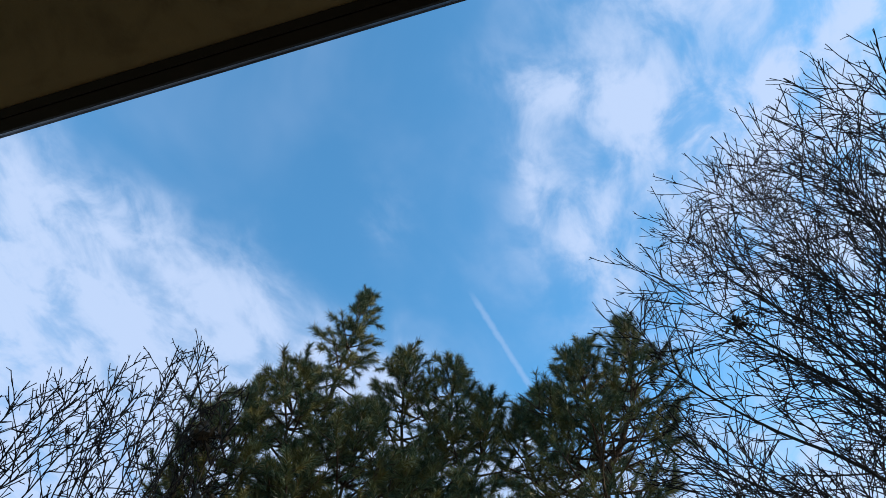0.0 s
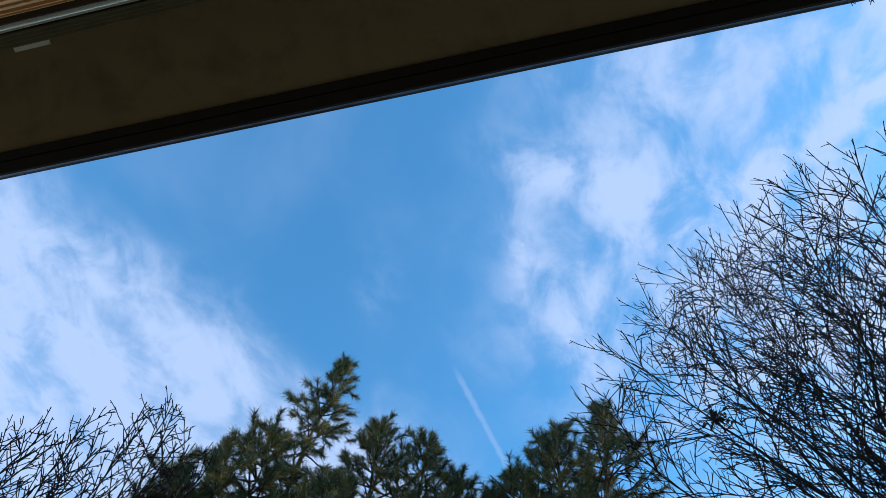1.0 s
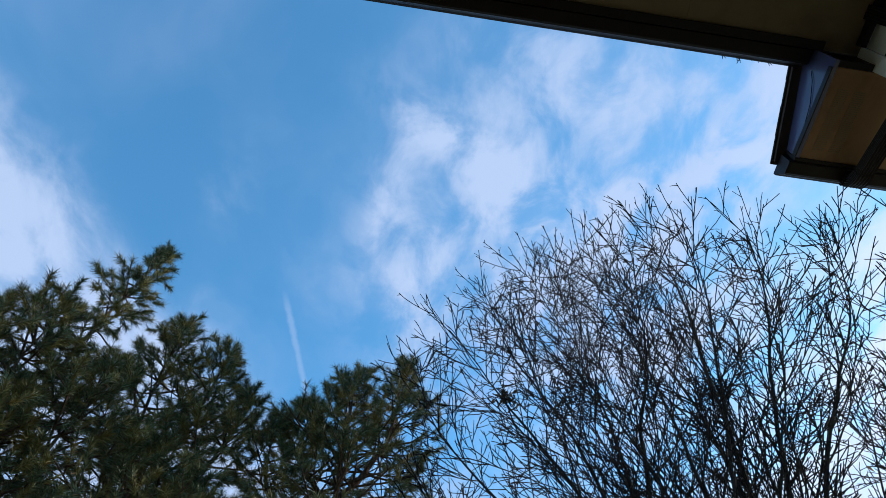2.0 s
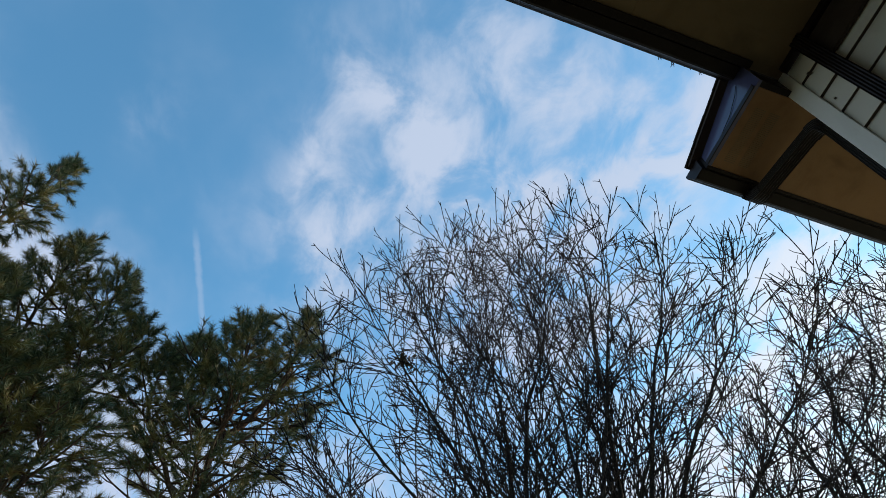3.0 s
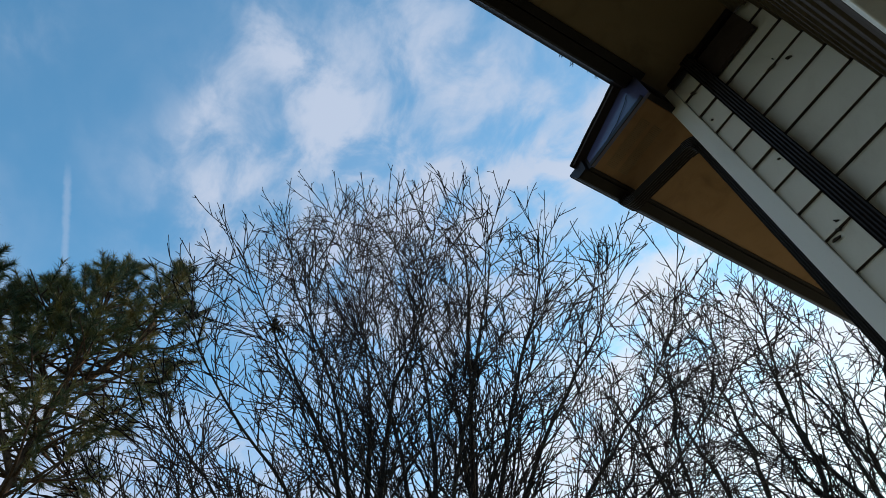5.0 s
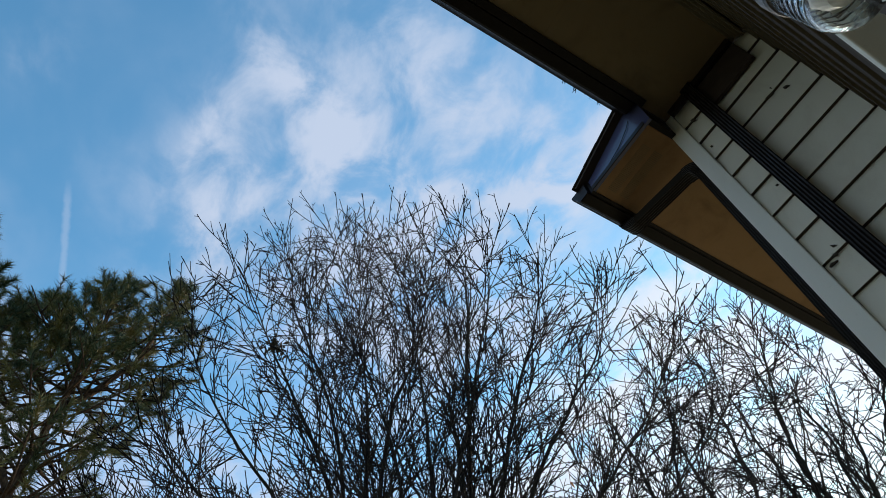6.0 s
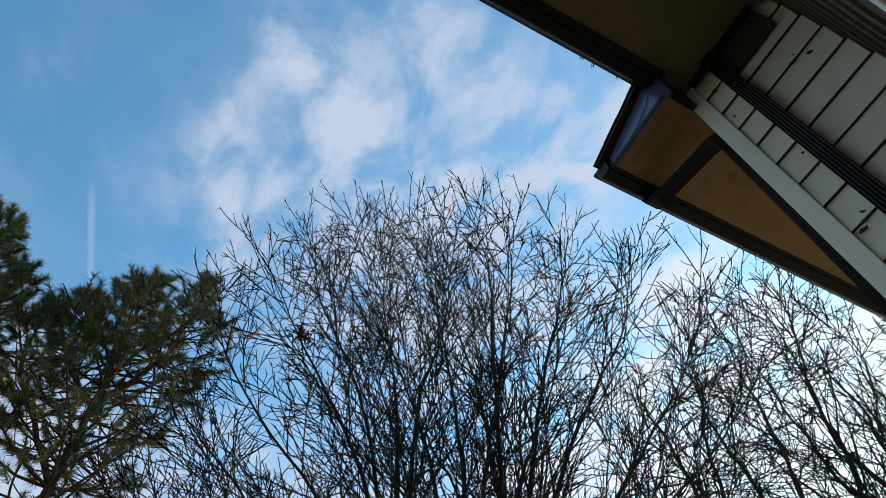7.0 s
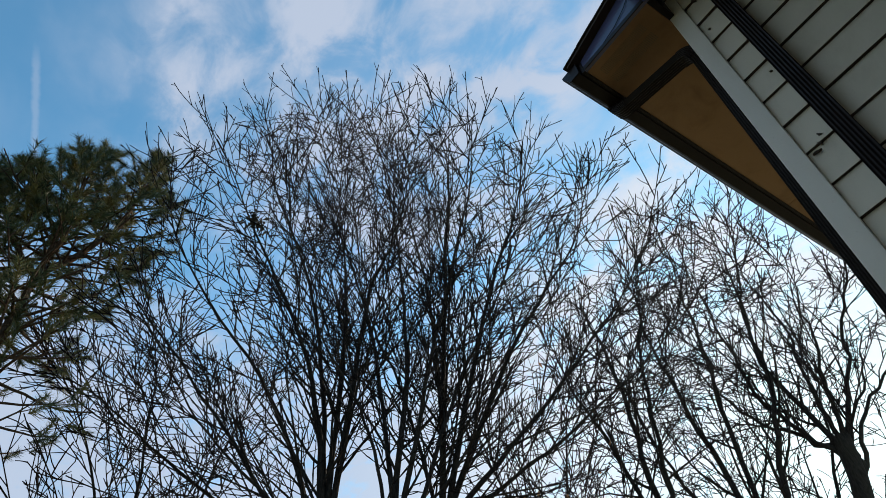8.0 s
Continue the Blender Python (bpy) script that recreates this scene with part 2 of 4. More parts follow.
def siding_wall(name, label, axis, face, lo, hi, z0, z1, joint, mat=SIDING, outward=1, thick=0.12, butt=None, lip=0.007):
    """A wall with lapped boards. axis x: runs along x, faces y; axis y: runs along y, faces x."""
    bm = bmesh.new()
    back = face - outward * (0.03 + thick)
    front = face - outward * 0.03
    if axis == "x":
        box(bm, (lo, min(back, front), z0), (hi, max(back, front), z1))
    else:
        box(bm, (min(back, front), lo, z0), (max(back, front), hi, z1))
    wall = part(name, bm, DARKWOOD_SHADE)
    tagged(wall, label, "wall", kind="structure")
    first = joint - 0.2 * math.ceil((joint - z0) / 0.2)
    k = 0
    while first + 0.2 * k < z1 - 0.01:
        a, b = max(first + 0.2 * k, z0), min(first + 0.2 * (k + 1) + 0.02, z1)
        wob = 0.0012 * math.sin(k * 2.3)
        # thick butt below, thin edge tucked under the board above
        o = [(front, a), (face + outward * (lip + wob), a), (face + outward * (lip + 0.001 + wob), a + 0.003), (face - outward * 0.010, b), (front, b)]
        board = part("siding_board", prism(bmesh.new(), o, axis, lo, hi), mat, wall)
        # butt edge below: own material; the default puts the gap's shade into its colour
        board.data.materials.append(butt or DARKWOOD_SHADE)
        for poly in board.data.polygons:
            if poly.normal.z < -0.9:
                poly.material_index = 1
        k += 1
    return wall


JOINT = E_ + 2.107
# darker than the boards further left: the weaker light here is put into colour
siding_wall("wall_rear", "brown lapped board wall under the eave, darkened to paint in its shade", "x", WALL_Y, 1.95, BAY_X + 0.05, 0.0, SOFFIT_1, JOINT, DARKWOOD_SHADE, butt=OLIVE, lip=0.001)
siding_wall("wall_rear_right", "brown lapped boards above the dark window, darkened to paint in their shade", "x", WALL_Y, 0.62, 1.95, E_ + 1.262, SOFFIT_1, JOINT, DARKWOOD_SHADE, butt=OLIVE, lip=0.001)
siding_wall("wall_rear_upper", "olive brown lapped boards above the door and to its side", "x", WALL_Y, -6.0, 0.62, E_ + 2.05, SOFFIT_1, JOINT, OLIVE, butt=TRIM, lip=0.001)
siding_wall("wall_rear_cedar", "brown stained lapped boards below the trim", "x", WALL_Y, -6.0, -0.62, 0.0, E_ + 1.96, JOINT, CEDAR, butt=CEDAR, lip=-0.004)
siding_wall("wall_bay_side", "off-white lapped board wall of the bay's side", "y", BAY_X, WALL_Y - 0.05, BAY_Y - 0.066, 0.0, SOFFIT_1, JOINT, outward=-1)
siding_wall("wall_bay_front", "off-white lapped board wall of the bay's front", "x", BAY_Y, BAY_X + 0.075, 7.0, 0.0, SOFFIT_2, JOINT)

# trims
boxed_trim = boxed("trim_band", (-6.0, WALL_Y - 0.03, E_ + 2.008), (-0.62, WALL_Y + 0.022, E_ + 2.046), TRIM, bevel=0.004)
tagged(boxed_trim, "white painted band between boards", "trim", kind="structure")
# a dark strip stands in for the shade below the white band
shadow_band = boxed("trim_dark_band", (-6.0, WALL_Y - 0.03, E_ + 1.964), (-0.62, WALL_Y + 0.012, E_ + 2.005), DARKWOOD_SHADE, bevel=0.003)
tagged(shadow_band, "dark strip painted as the shadow gap below the white band", "trim", kind="structure")
frieze_board = boxed("frieze_board", (BAY_X - 0.032, WALL_Y + 0.080, SOFFIT_1 - 0.298), (BAY_X - 0.008, 0.212, SOFFIT_1 - 0.056), DARKWOOD_SHADE, bevel=0.003)
tagged(frieze_board, "dark brown frieze board at the top of the bay's side wall", "trim", kind="structure")
corner = empty("corner_board", (0, 0, 0))
tagged(corner, "off-white painted corner board on the bay", "trim", kind="structure")
boxed("side_face", (BAY_X - 0.022, BAY_Y - 0.066, 0.0), (BAY_X + 0.0, BAY_Y + 0.018, SOFFIT_1 - 0.005), TRIM, corner, bevel=0.003)
boxed("front_face", (BAY_X + 0.001, BAY_Y - 0.002, 0.0), (BAY_X + 0.073, BAY_Y + 0.018, SOFFIT_2 - 0.004), TRIM, corner, bevel=0.003)
# unseen dark slab, added to cut the light bounced up to wall and soffit
patio = part("patio", box(bmesh.new(), (-0.7, WALL_Y - 0.16, 0.002), (2.16, 3.2, 0.03)), DARKWOOD_SHADE)
tagged(patio, "unseen dark slab added to dim the bounce onto wall and eave", "patio", kind="structure")
frieze = empty("frieze")
tagged(frieze, "dark stepped moulding where wall meets eave", "trim", kind="structure")
for k in range(4):
    boxed("moulding", (-6.0, WALL_Y + 0.006, SOFFIT_1 - 0.022 * (k + 1)), (BAY_X - 0.024, WALL_Y + 0.075 - 0.018 * k, SOFFIT_1 - 0.022 * k - 0.003), OLIVE, frieze, bevel=0.003)
boxed("moulding", (BAY_X - 0.055, WALL_Y + 0.08, SOFFIT_1 - 0.05), (BAY_X - 0.024, BAY_Y - 0.07, SOFFIT_1 - 0.004), BROWN, frieze, bevel=0.003)

# white block stands in for a small sunlit patch on the moulding
boxed("vent_slot", (-2.62, WALL_Y + 0.077, SOFFIT_1 - 0.014), (-2.42, WALL_Y + 0.100, SOFFIT_1 - 0.004), TRIM, frieze, "short white strip painted as a sunlit patch")

# door opening in which the camera is held: frame and reveals
door = empty("door_1")
tagged(door, "open doorway with painted casing and dark wooden head", "door", kind="structure")
boxed("casing", (0.52, WALL_Y - 0.14, 0.0), (0.618, WALL_Y + 0.012, E_ + 0.62), TRIM, door, bevel=0.004)
boxed("casing", (-0.618, WALL_Y - 0.14, 0.0), (-0.52, WALL_Y + 0.012, E_ + 0.62), TRIM, door, bevel=0.004)
boxed("casing", (-0.618, WALL_Y - 0.14, E_ + 0.625), (0.618, WALL_Y + 0.012, E_ + 0.72), TRIM, door, bevel=0.004)
boxed("head_panel", (-0.618, WALL_Y - 0.14, E_ + 0.725), (0.618, WALL_Y + 0.002, E_ + 2.045), SIDING, door)

# dark window beside the door, under a projecting white head
win = empty("window_1")
tagged(win, "dark window with a white projecting head", "window", kind="structure")
boxed("window_head", (0.66, WALL_Y - 0.14, E_ + 1.205), (1.949, WALL_Y + 0.030, E_ + 1.26), TRIM, win, bevel=0.004)
boxed("window_frame", (0.66, WALL_Y - 0.14, 0.9), (0.72, WALL_Y + 0.012, E_ + 1.203), DARKWOOD_SHADE, win, bevel=0.004)
boxed("window_frame", (1.889, WALL_Y - 0.14, 0.9), (1.949, WALL_Y + 0.012, E_ + 1.203), DARKWOOD_SHADE, win, bevel=0.004)
boxed("window_frame", (1.27, WALL_Y - 0.13, 0.94), (1.34, WALL_Y - 0.02, E_ + 1.203), DARKWOOD_SHADE, win, bevel=0.004)
boxed("window_sill", (0.64, WALL_Y - 0.14, 0.84), (1.949, WALL_Y + 0.05, 0.898), TRIM, win, bevel=0.004)
for x0, x1 in ((0.722, 1.268), (1.342, 1.887)):
    boxed("pane", (x0, WALL_Y - 0.075, 0.94), (x1, WALL_Y - 0.069, E_ + 1.203), GLASS, win)
under = part("wall_under_window", box(bmesh.new(), (0.66, WALL_Y - 0.14, 0.0), (1.949, WALL_Y - 0.002, 0.838)), SIDING)
tagged(under, "plain wall below the window", "wall", kind="structure")

# room behind the doorway
room = part("wall_inner", box(bmesh.new(), (-6.0, -4.4, 0.0), (7.0, -4.2, SOFFIT_1)), PLASTER)
tagged(room, "plain inner wall behind the doorway", "wall", kind="structure")
ceil = part("ceiling", box(bmesh.new(), (-6.0, -4.2, E_ + 0.9), (7.0, WALL_Y - 0.16, E_ + 1.0)), PLASTER)
tagged(ceil, "plain room ceiling behind the doorway", "ceiling", kind="structure")
floor = part("floor", box(bmesh.new(), (-6.0, -4.2, 0.002), (7.0, WALL_Y - 0.16, 0.03)), CEDAR)
tagged(floor, "wooden floor of the room behind the doorway", "floor", kind="structure")
for name, x in (("wall_left", -6.1), ("wall_right", 7.0)):
    w = part(name, box(bmesh.new(), (x, -4.4, 0.0), (x + 0.1, WALL_Y - 0.16, SOFFIT_1)), SIDING)
    tagged(w, "plain end wall of the house", "wall", kind="structure")


# eaves
def eave_box(name, x0, x1, y0, y1, z, mat):
    thing = empty(name)
    tagged(thing, "brown stained board soffit under the eave", "soffit", kind="structure")
    bm = bmesh.new()
    box(bm, (x0, y0, z), (x1, y1, z + 0.015))
    part("soffit_panel", bm, mat, thing)
    return thing


s1 = eave_box("soffit_main", -6.0, BAY_X - 0.002, WALL_Y - 0.02, FASCIA_1, SOFFIT_1, SOFFIT_SHADED)
for x in (-4.9, 1.25):
    boxed("joint_strip", (x, WALL_Y + 0.08, SOFFIT_1 - 0.003), (x + 0.022, FASCIA_1 - 0.025, SOFFIT_1 + 0.001), SOFFIT_SHADED, s1)
s2 = eave_box("soffit_bay", SIDE_X + 0.002, 7.0, 0.497, FASCIA_2, SOFFIT_2, SOFFIT)
boxed("joint_strip", (3.9, BAY_Y + 0.03, SOFFIT_2 - 0.003), (3.922, FASCIA_2 - 0.025, SOFFIT_2 + 0.001), SOFFIT, s2)

# two rows of vent slots in the bay soffit
slots = bmesh.new()
for x0, count in ((2.045, 30), (2.135, 30)):
    for k in range(count):
        y = 0.60 + 0.011 * k
        box(slots, (x0, y, SOFFIT_2 - 0.0025), (x0 + 0.062, y + 0.0045, SOFFIT_2 + 0.004))
tagged(part("vent_slots", slots, SOFFIT_SHADED, s2, "rows of narrow vent slots"), "rows of narrow vent slots", kind="stuff")


def roof_z(y):
    return E_ + 3.60 + PITCH * (1.05 - y)


fascia = empty("fascia")
tagged(fascia, "dark brown enamelled fascia boards along the eave", "trim", kind="structure")
boxed("fascia_board", (-6.0, FASCIA_1 - 0.045, SOFFIT_1 - 0.012), (SIDE_X, FASCIA_1, roof_z(FASCIA_1) - 0.004), BROWN, fascia, bevel=0.002)
boxed("fascia_board", (SIDE_X - 0.02, FASCIA_2 - 0.02, SOFFIT_2 - 0.012), (7.0, FASCIA_2, roof_z(FASCIA_2) - 0.004), BROWN, fascia, bevel=0.002)
# side of the boxed eave: level below, rising with the roof above
side = [(0.459, SOFFIT_2 - 0.012), (FASCIA_2 - 0.022, SOFFIT_2 - 0.012), (FASCIA_2 - 0.022, roof_z(FASCIA_2) - 0.006), (0.459, roof_z(0.459) - 0.006)]
part("rake_board", prism(bmesh.new(), side, "x", SIDE_X - 0.02, SIDE_X), FASCIA, fascia, "glossy dark rake board with the sky's blue painted into its colour")
boxed("return_board", (SIDE_X + 0.002, FASCIA_1 + 0.004, SOFFIT_2 - 0.004), (BAY_X - 0.024, 0.494, SOFFIT_1 - 0.002), BROWN, fascia, bevel=0.003)
boxed("edging", (SIDE_X - 0.027, 0.50, SOFFIT_2 - 0.014), (SIDE_X - 0.0205, FASCIA_2 - 0.024, SOFFIT_2 + 0.022), BROWN, fascia, "dark strip along the rake board's foot", bevel=0.002)
# cable stapled to the rake board
cable = bpy.data.curves.new("cable", "CURVE")
cable.dimensions, cable.bevel_depth = "3D", 0.002
sp = cable.splines.new("POLY")
pts = [(SIDE_X - 0.024, 0.56, SOFFIT_2 + 0.16), (SIDE_X - 0.026, 0.60, SOFFIT_2 + 0.11), (SIDE_X - 0.024, 0.70, SOFFIT_2 + 0.05), (SIDE_X - 0.024, 0.84, SOFFIT_2 + 0.012), (SIDE_X - 0.024, 0.96, SOFFIT_2 + 0.002)]
sp.points.add(len(pts) - 1)
for p, xyz in zip(sp.points, pts):
    p.co = (*xyz, 1)
cable.materials.append(BROWN)
cable_ob = new("cable", cable)
tagged(cable_ob, "thin dark cable stapled to the rake board", "cable")

roof = empty("roof")
tagged(roof, "dark asphalt shingle roof with a low pitch", "roof", kind="structure")


def roof_slab(name, x0, x1, y0, y1, lift, thick, mat):
    o = [(y0, roof_z(y0) + lift), (y1, roof_z(y1) + lift), (y1, roof_z(y1) + lift + thick), (y0, roof_z(y0) + lift + thick)]
    return part(name, prism(bmesh.new(), o, "x", x0, x1), mat, roof)


roof_slab("sheathing", 1.925, 7.2, 0.505, 1.045, 0.0, 0.02, DARKWOOD_SHADE)
roof_slab("sheathing", -6.2, 7.2, -3.2, 0.50, 0.0, 0.02, DARKWOOD_SHADE)
for k in range(4):
    y1 = 1.065 - 0.14 * k
    roof_slab("shingle_course", 1.915, 7.22, y1 - 0.15, y1, 0.022 + 0.004 * (k % 2), 0.010, ROOFING)
for k in range(26):
    y1 = 0.52 - 0.14 * k
    roof_slab("shingle_course", -6.22, 7.22, y1 - 0.15, y1, 0.022 + 0.004 * (k % 2), 0.010, ROOFING)


def gutter(name, x0, x1, y, top, label):
    """An ogee gutter with a rolled lip, from the fascia outward."""
    thing = empty(name)
    tagged(thing, label, "gutter", "eave gutters")
    o = [(0.0, 0.0), (0.0, -0.098), (0.006, -0.104), (0.066, -0.104), (0.078, -0.096), (0.086, -0.070), (0.098, -0.045), (0.112, -0.030), (0.115, -0.004),
         (0.110, 0.0), (0.100, -0.002), (0.104, -0.010), (0.109, -0.026), (0.094, -0.041), (0.082, -0.068), (0.074, -0.092), (0.064, -0.099), (0.008, -0.099), (0.004, -0.095), (0.004, 0.0)]
    part("trough", prism(bmesh.new(), [(y + u, top + v) for u, v in o], "x", x0, x1), BROWN, thing)
    cap = [(y + u, top + v) for u, v in o[:10]]
    for x in (x0, x1):
        part("end_cap", prism(bmesh.new(), cap, "x", x - 0.004, x + 0.004), BROWN, thing)
    x = x0 + 0.3
    while x < x1:
        boxed("hanger", (x, y + 0.004, top - 0.012), (x + 0.025, y + 0.108, top - 0.008), BROWN, thing)
        x += 0.75
    return thing


gutter("gutter", -6.1, 1.94, FASCIA_1 + 0.003, E_ + 3.80, "dark brown metal gutter along the main eave")
gutter("gutter", 1.948, 7.1, FASCIA_2 + 0.003, E_ + 3.605, "dark brown metal gutter along the bay's eave")


def corrugated(w, d, bite=0.004):
    """Outline of a ribbed rectangular pipe, centred on the origin."""
    pts = []
    n = 5
    for i in range(n * 2):
        pts.append((-w / 2 + w * i / (n * 2), -d / 2 + (bite if i % 2 else 0)))
    for i in range(n * 2):
        pts.append((w / 2 - (bite if i % 2 else 0), -d / 2 + d * i / (n * 2)))
    for i in range(n * 2):
        pts.append((w / 2 - w * i / (n * 2), d / 2 - (bite if i % 2 else 0)))
    for i in range(n * 2):
        pts.append((-w / 2 + (bite if i % 2 else 0), d / 2 - d * i / (n * 2)))
    return pts


def pipe_along(path, w, d, side):
    """Rings of the ribbed outline along a path; side is the outline's first axis."""
    rings = []
    side = Vector(side)
    for i, p in enumerate(path):
        a, b = Vector(path[max(i - 1, 0)]), Vector(path[min(i + 1, len(path) - 1)])
        t = (b - a).normalized()
        v = t.cross(side).normalized()
        rings.append([Vector(p) + side * u + v * k for u, k in corrugated(w, d)])
    return rings


def bend(a, b, c, n=5):
    """Points that round the corner b."""
    a, b, c = Vector(a), Vector(b), Vector(c)
    return [(1 - k) ** 2 * a + 2 * k * (1 - k) * b + k * k * c for k in [i / n for i in range(n + 1)]]


ds = empty("downspout")
tagged(ds, "dark ribbed metal downspout with an offset under the bay eave", "downspout", "downspouts")
px = 2.305
top, out_, inn = (px, 1.055, E_ + 3.50), (px, 1.055, E_ + 3.44), (px, BAY_Y + 0.048, E_ + 3.345)
arm_dir = (Vector(inn) - Vector(out_)).normalized()
part("outlet", loft(bmesh.new(), pipe_along([(px, 1.055, E_ + 3.515), (px, 1.055, E_ + 3.49)], 0.088, 0.068, (1, 0, 0))), BROWN, ds)
part("elbow", loft(bmesh.new(), pipe_along(bend((px, 1.055, E_ + 3.488), out_, Vector(out_) + arm_dir * 0.07), 0.082, 0.062, (1, 0, 0))), BROWN, ds)
part("arm", loft(bmesh.new(), pipe_along([Vector(out_) + arm_dir * 0.06, Vector(inn) - arm_dir * 0.06], 0.076, 0.056, (1, 0, 0))), BROWN, ds)
part("elbow", loft(bmesh.new(), pipe_along(bend(Vector(inn) - arm_dir * 0.08, inn, Vector(inn) - Vector((0, 0, 0.08))), 0.082, 0.062, (1, 0, 0))), BROWN, ds)
part("pipe", loft(bmesh.new(), pipe_along([Vector(inn) - Vector((0, 0, 0.06)), (inn[0], inn[1], 0.12)], 0.076, 0.056, (1, 0, 0))), BROWN, ds)
for z in (E_ + 0.9,):
    boxed("strap", (px - 0.045, BAY_Y + 0.02, z), (px + 0.045, BAY_Y + 0.095, z + 0.025), BROWN, ds)
# the bright edge that sun draws along the arm, added as a white strip
up = Vector((0, -arm_dir.z, arm_dir.y)) * 0.030
part("seam", loft(bmesh.new(), [[p + Vector((a, b, c)) for a, b, c in ((0.036, 0, 0), (0.041, 0, 0), (0.041, 0.004, 0.004), (0.036, 0.004, 0.004))]
                                for p in (Vector(out_) + arm_dir * 0.03 - up, Vector(inn) - arm_dir * 0.03 - up)]), TRIM, ds, "thin white strip painted as the arm's sunlit edge")
ds2 = empty("downspout")
tagged(ds2, "dark ribbed metal downspout on the bay's side wall", "downspout", "downspouts")
part("pipe", loft(bmesh.new(), pipe_along([(BAY_X - 0.045, 0.240, SOFFIT_1 - 0.002), (BAY_X - 0.045, 0.240, 0.12)], 0.056, 0.072, (1, 0, 0))), BROWN, ds2)
for z in (E_ + 0.6,):
    boxed("strap", (BAY_X - 0.078, 0.210, z), (BAY_X - 0.01, 0.282, z + 0.025), BROWN, ds2)


# ---- lamp by the door ----
def ring(x, y, z, r, n=32):
    return [(x + r * math.cos(2 * math.pi * i / n), y + r * math.sin(2 * math.pi * i / n), z) for i in range(n)]


LAMP = (0.404, -0.093, E_ + 0.572)
JAR = 0.74


def wall_lamp():
    x, y, z = LAMP
    thing = empty("wall_lamp", (0, 0, 0))
    tagged(thing, "unlit jelly-jar wall lamp with ribbed clear glass", "lamp")
    outer = [(0.020, -0.006), (0.034, -0.002), (0.042, 0.006), (0.046, 0.014)]
    for k in range(7):
        z0 = 0.018 + 0.014 * k
        outer += [(0.0465, z0), (0.0495, z0 + 0.005), (0.0495, z0 + 0.009), (0.0465, z0 + 0.0135)]
    outer += [(0.044, 0.122), (0.040, 0.13)]
    inner = [(0.036, 0.13), (0.040, 0.118)] + [(0.042, 0.11 - 0.02 * k) for k in range(5)] + [(0.038, 0.012), (0.028, 0.006), (0.012, 0.004)]
    jar = part("jar", loft(bmesh.new(), [ring(x, y, z + h * JAR, r * JAR) for r, h in outer + inner]), GLASS, thing, "clear ribbed glass jar")
    jar.data.polygons.foreach_set("use_smooth", [True] * len(jar.data.polygons))
    part("cap", loft(bmesh.new(), [ring(x, y, z + h * JAR, r * JAR) for r, h in ((0.052, 0.118), (0.054, 0.124), (0.054, 0.150), (0.046, 0.165), (0.020, 0.172))]), METAL, thing, "dark cast metal cap")
    part("bulb", loft(bmesh.new(), [ring(x, y, z + h * JAR, r * JAR, 20) for r, h in ((0.006, 0.022), (0.018, 0.028), (0.027, 0.045), (0.029, 0.06), (0.024, 0.078), (0.015, 0.095), (0.013, 0.128))]), CERAMIC, thing, "white glass bulb")
    boxed("bracket", (x - 0.02, WALL_Y - 0.0, z + 0.108), (x + 0.02, y - 0.03, z + 0.135), METAL, thing, bevel=0.004)
    boxed("back_plate", (x - 0.055, WALL_Y + 0.003, z + 0.08), (x + 0.055, WALL_Y + 0.018, z + 0.2), METAL, thing, bevel=0.005)


wall_lamp()


# ---- trees ----
class Skin:
    """Gathers tapered tubes and builds them as one mesh."""

    def __init__(self):
        self.v, self.f, self.n = [], [], 0

    def tube(self, pts, radii, k):
        pts = np.asarray(pts, float)
        t = np.gradient(pts, axis=0)
        t /= np.linalg.norm(t, axis=1)[:, None] + 1e-9
        ref = np.array((0.31, 0.17, 0.93)) if abs(t[0, 2]) < 0.8 else np.array((0.93, 0.31, 0.17))
        a = np.cross(t, ref)
        a /= np.linalg.norm(a, axis=1)[:, None] + 1e-9
        b = np.cross(t, a)
        ang = np.arange(k) * 2 * np.pi / k
        rings = pts[:, None] + np.asarray(radii)[:, None, None] * (np.cos(ang)[None, :, None] * a[:, None] + np.sin(ang)[None, :, None] * b[:, None])
        m = len(pts)
        self.v.append(rings.reshape(-1, 3))
        i, j = np.meshgrid(np.arange(m - 1), np.arange(k), indexing="ij")
        j2 = (j + 1) % k
        q = np.stack((i * k + j, i * k + j2, (i + 1) * k + j2, (i + 1) * k + j), -1).reshape(-1, 4) + self.n
        self.f.append(q)
        self.n += m * k

    def build(self, name, mat, parent, smooth=True):
        if not self.v:
            return None
        v, f = np.concatenate(self.v).astype(np.float32), np.concatenate(self.f).astype(np.int32)
        return raw_mesh(name, v, f, mat, parent, smooth)


def raw_mesh(name, v, f, mat, parent, smooth=False):
    k = f.shape[1]
    me = bpy.data.meshes.new(name)
    me.vertices.add(len(v))
    me.vertices.foreach_set("co", v.ravel())
    me.loops.add(f.size)
    me.loops.foreach_set("vertex_index", f.ravel())
    me.polygons.add(len(f))
    me.polygons.foreach_set("loop_start", np.arange(len(f), dtype=np.int32) * k)
    me.polygons.foreach_set("use_smooth", np.full(len(f), smooth))
    me.update(calc_edges=True)
    me.materials.append(mat)
    ob = new(name, me)
    ob.parent = parent
    return ob


def unit(v):
    return v / (np.linalg.norm(v) + 1e-9)


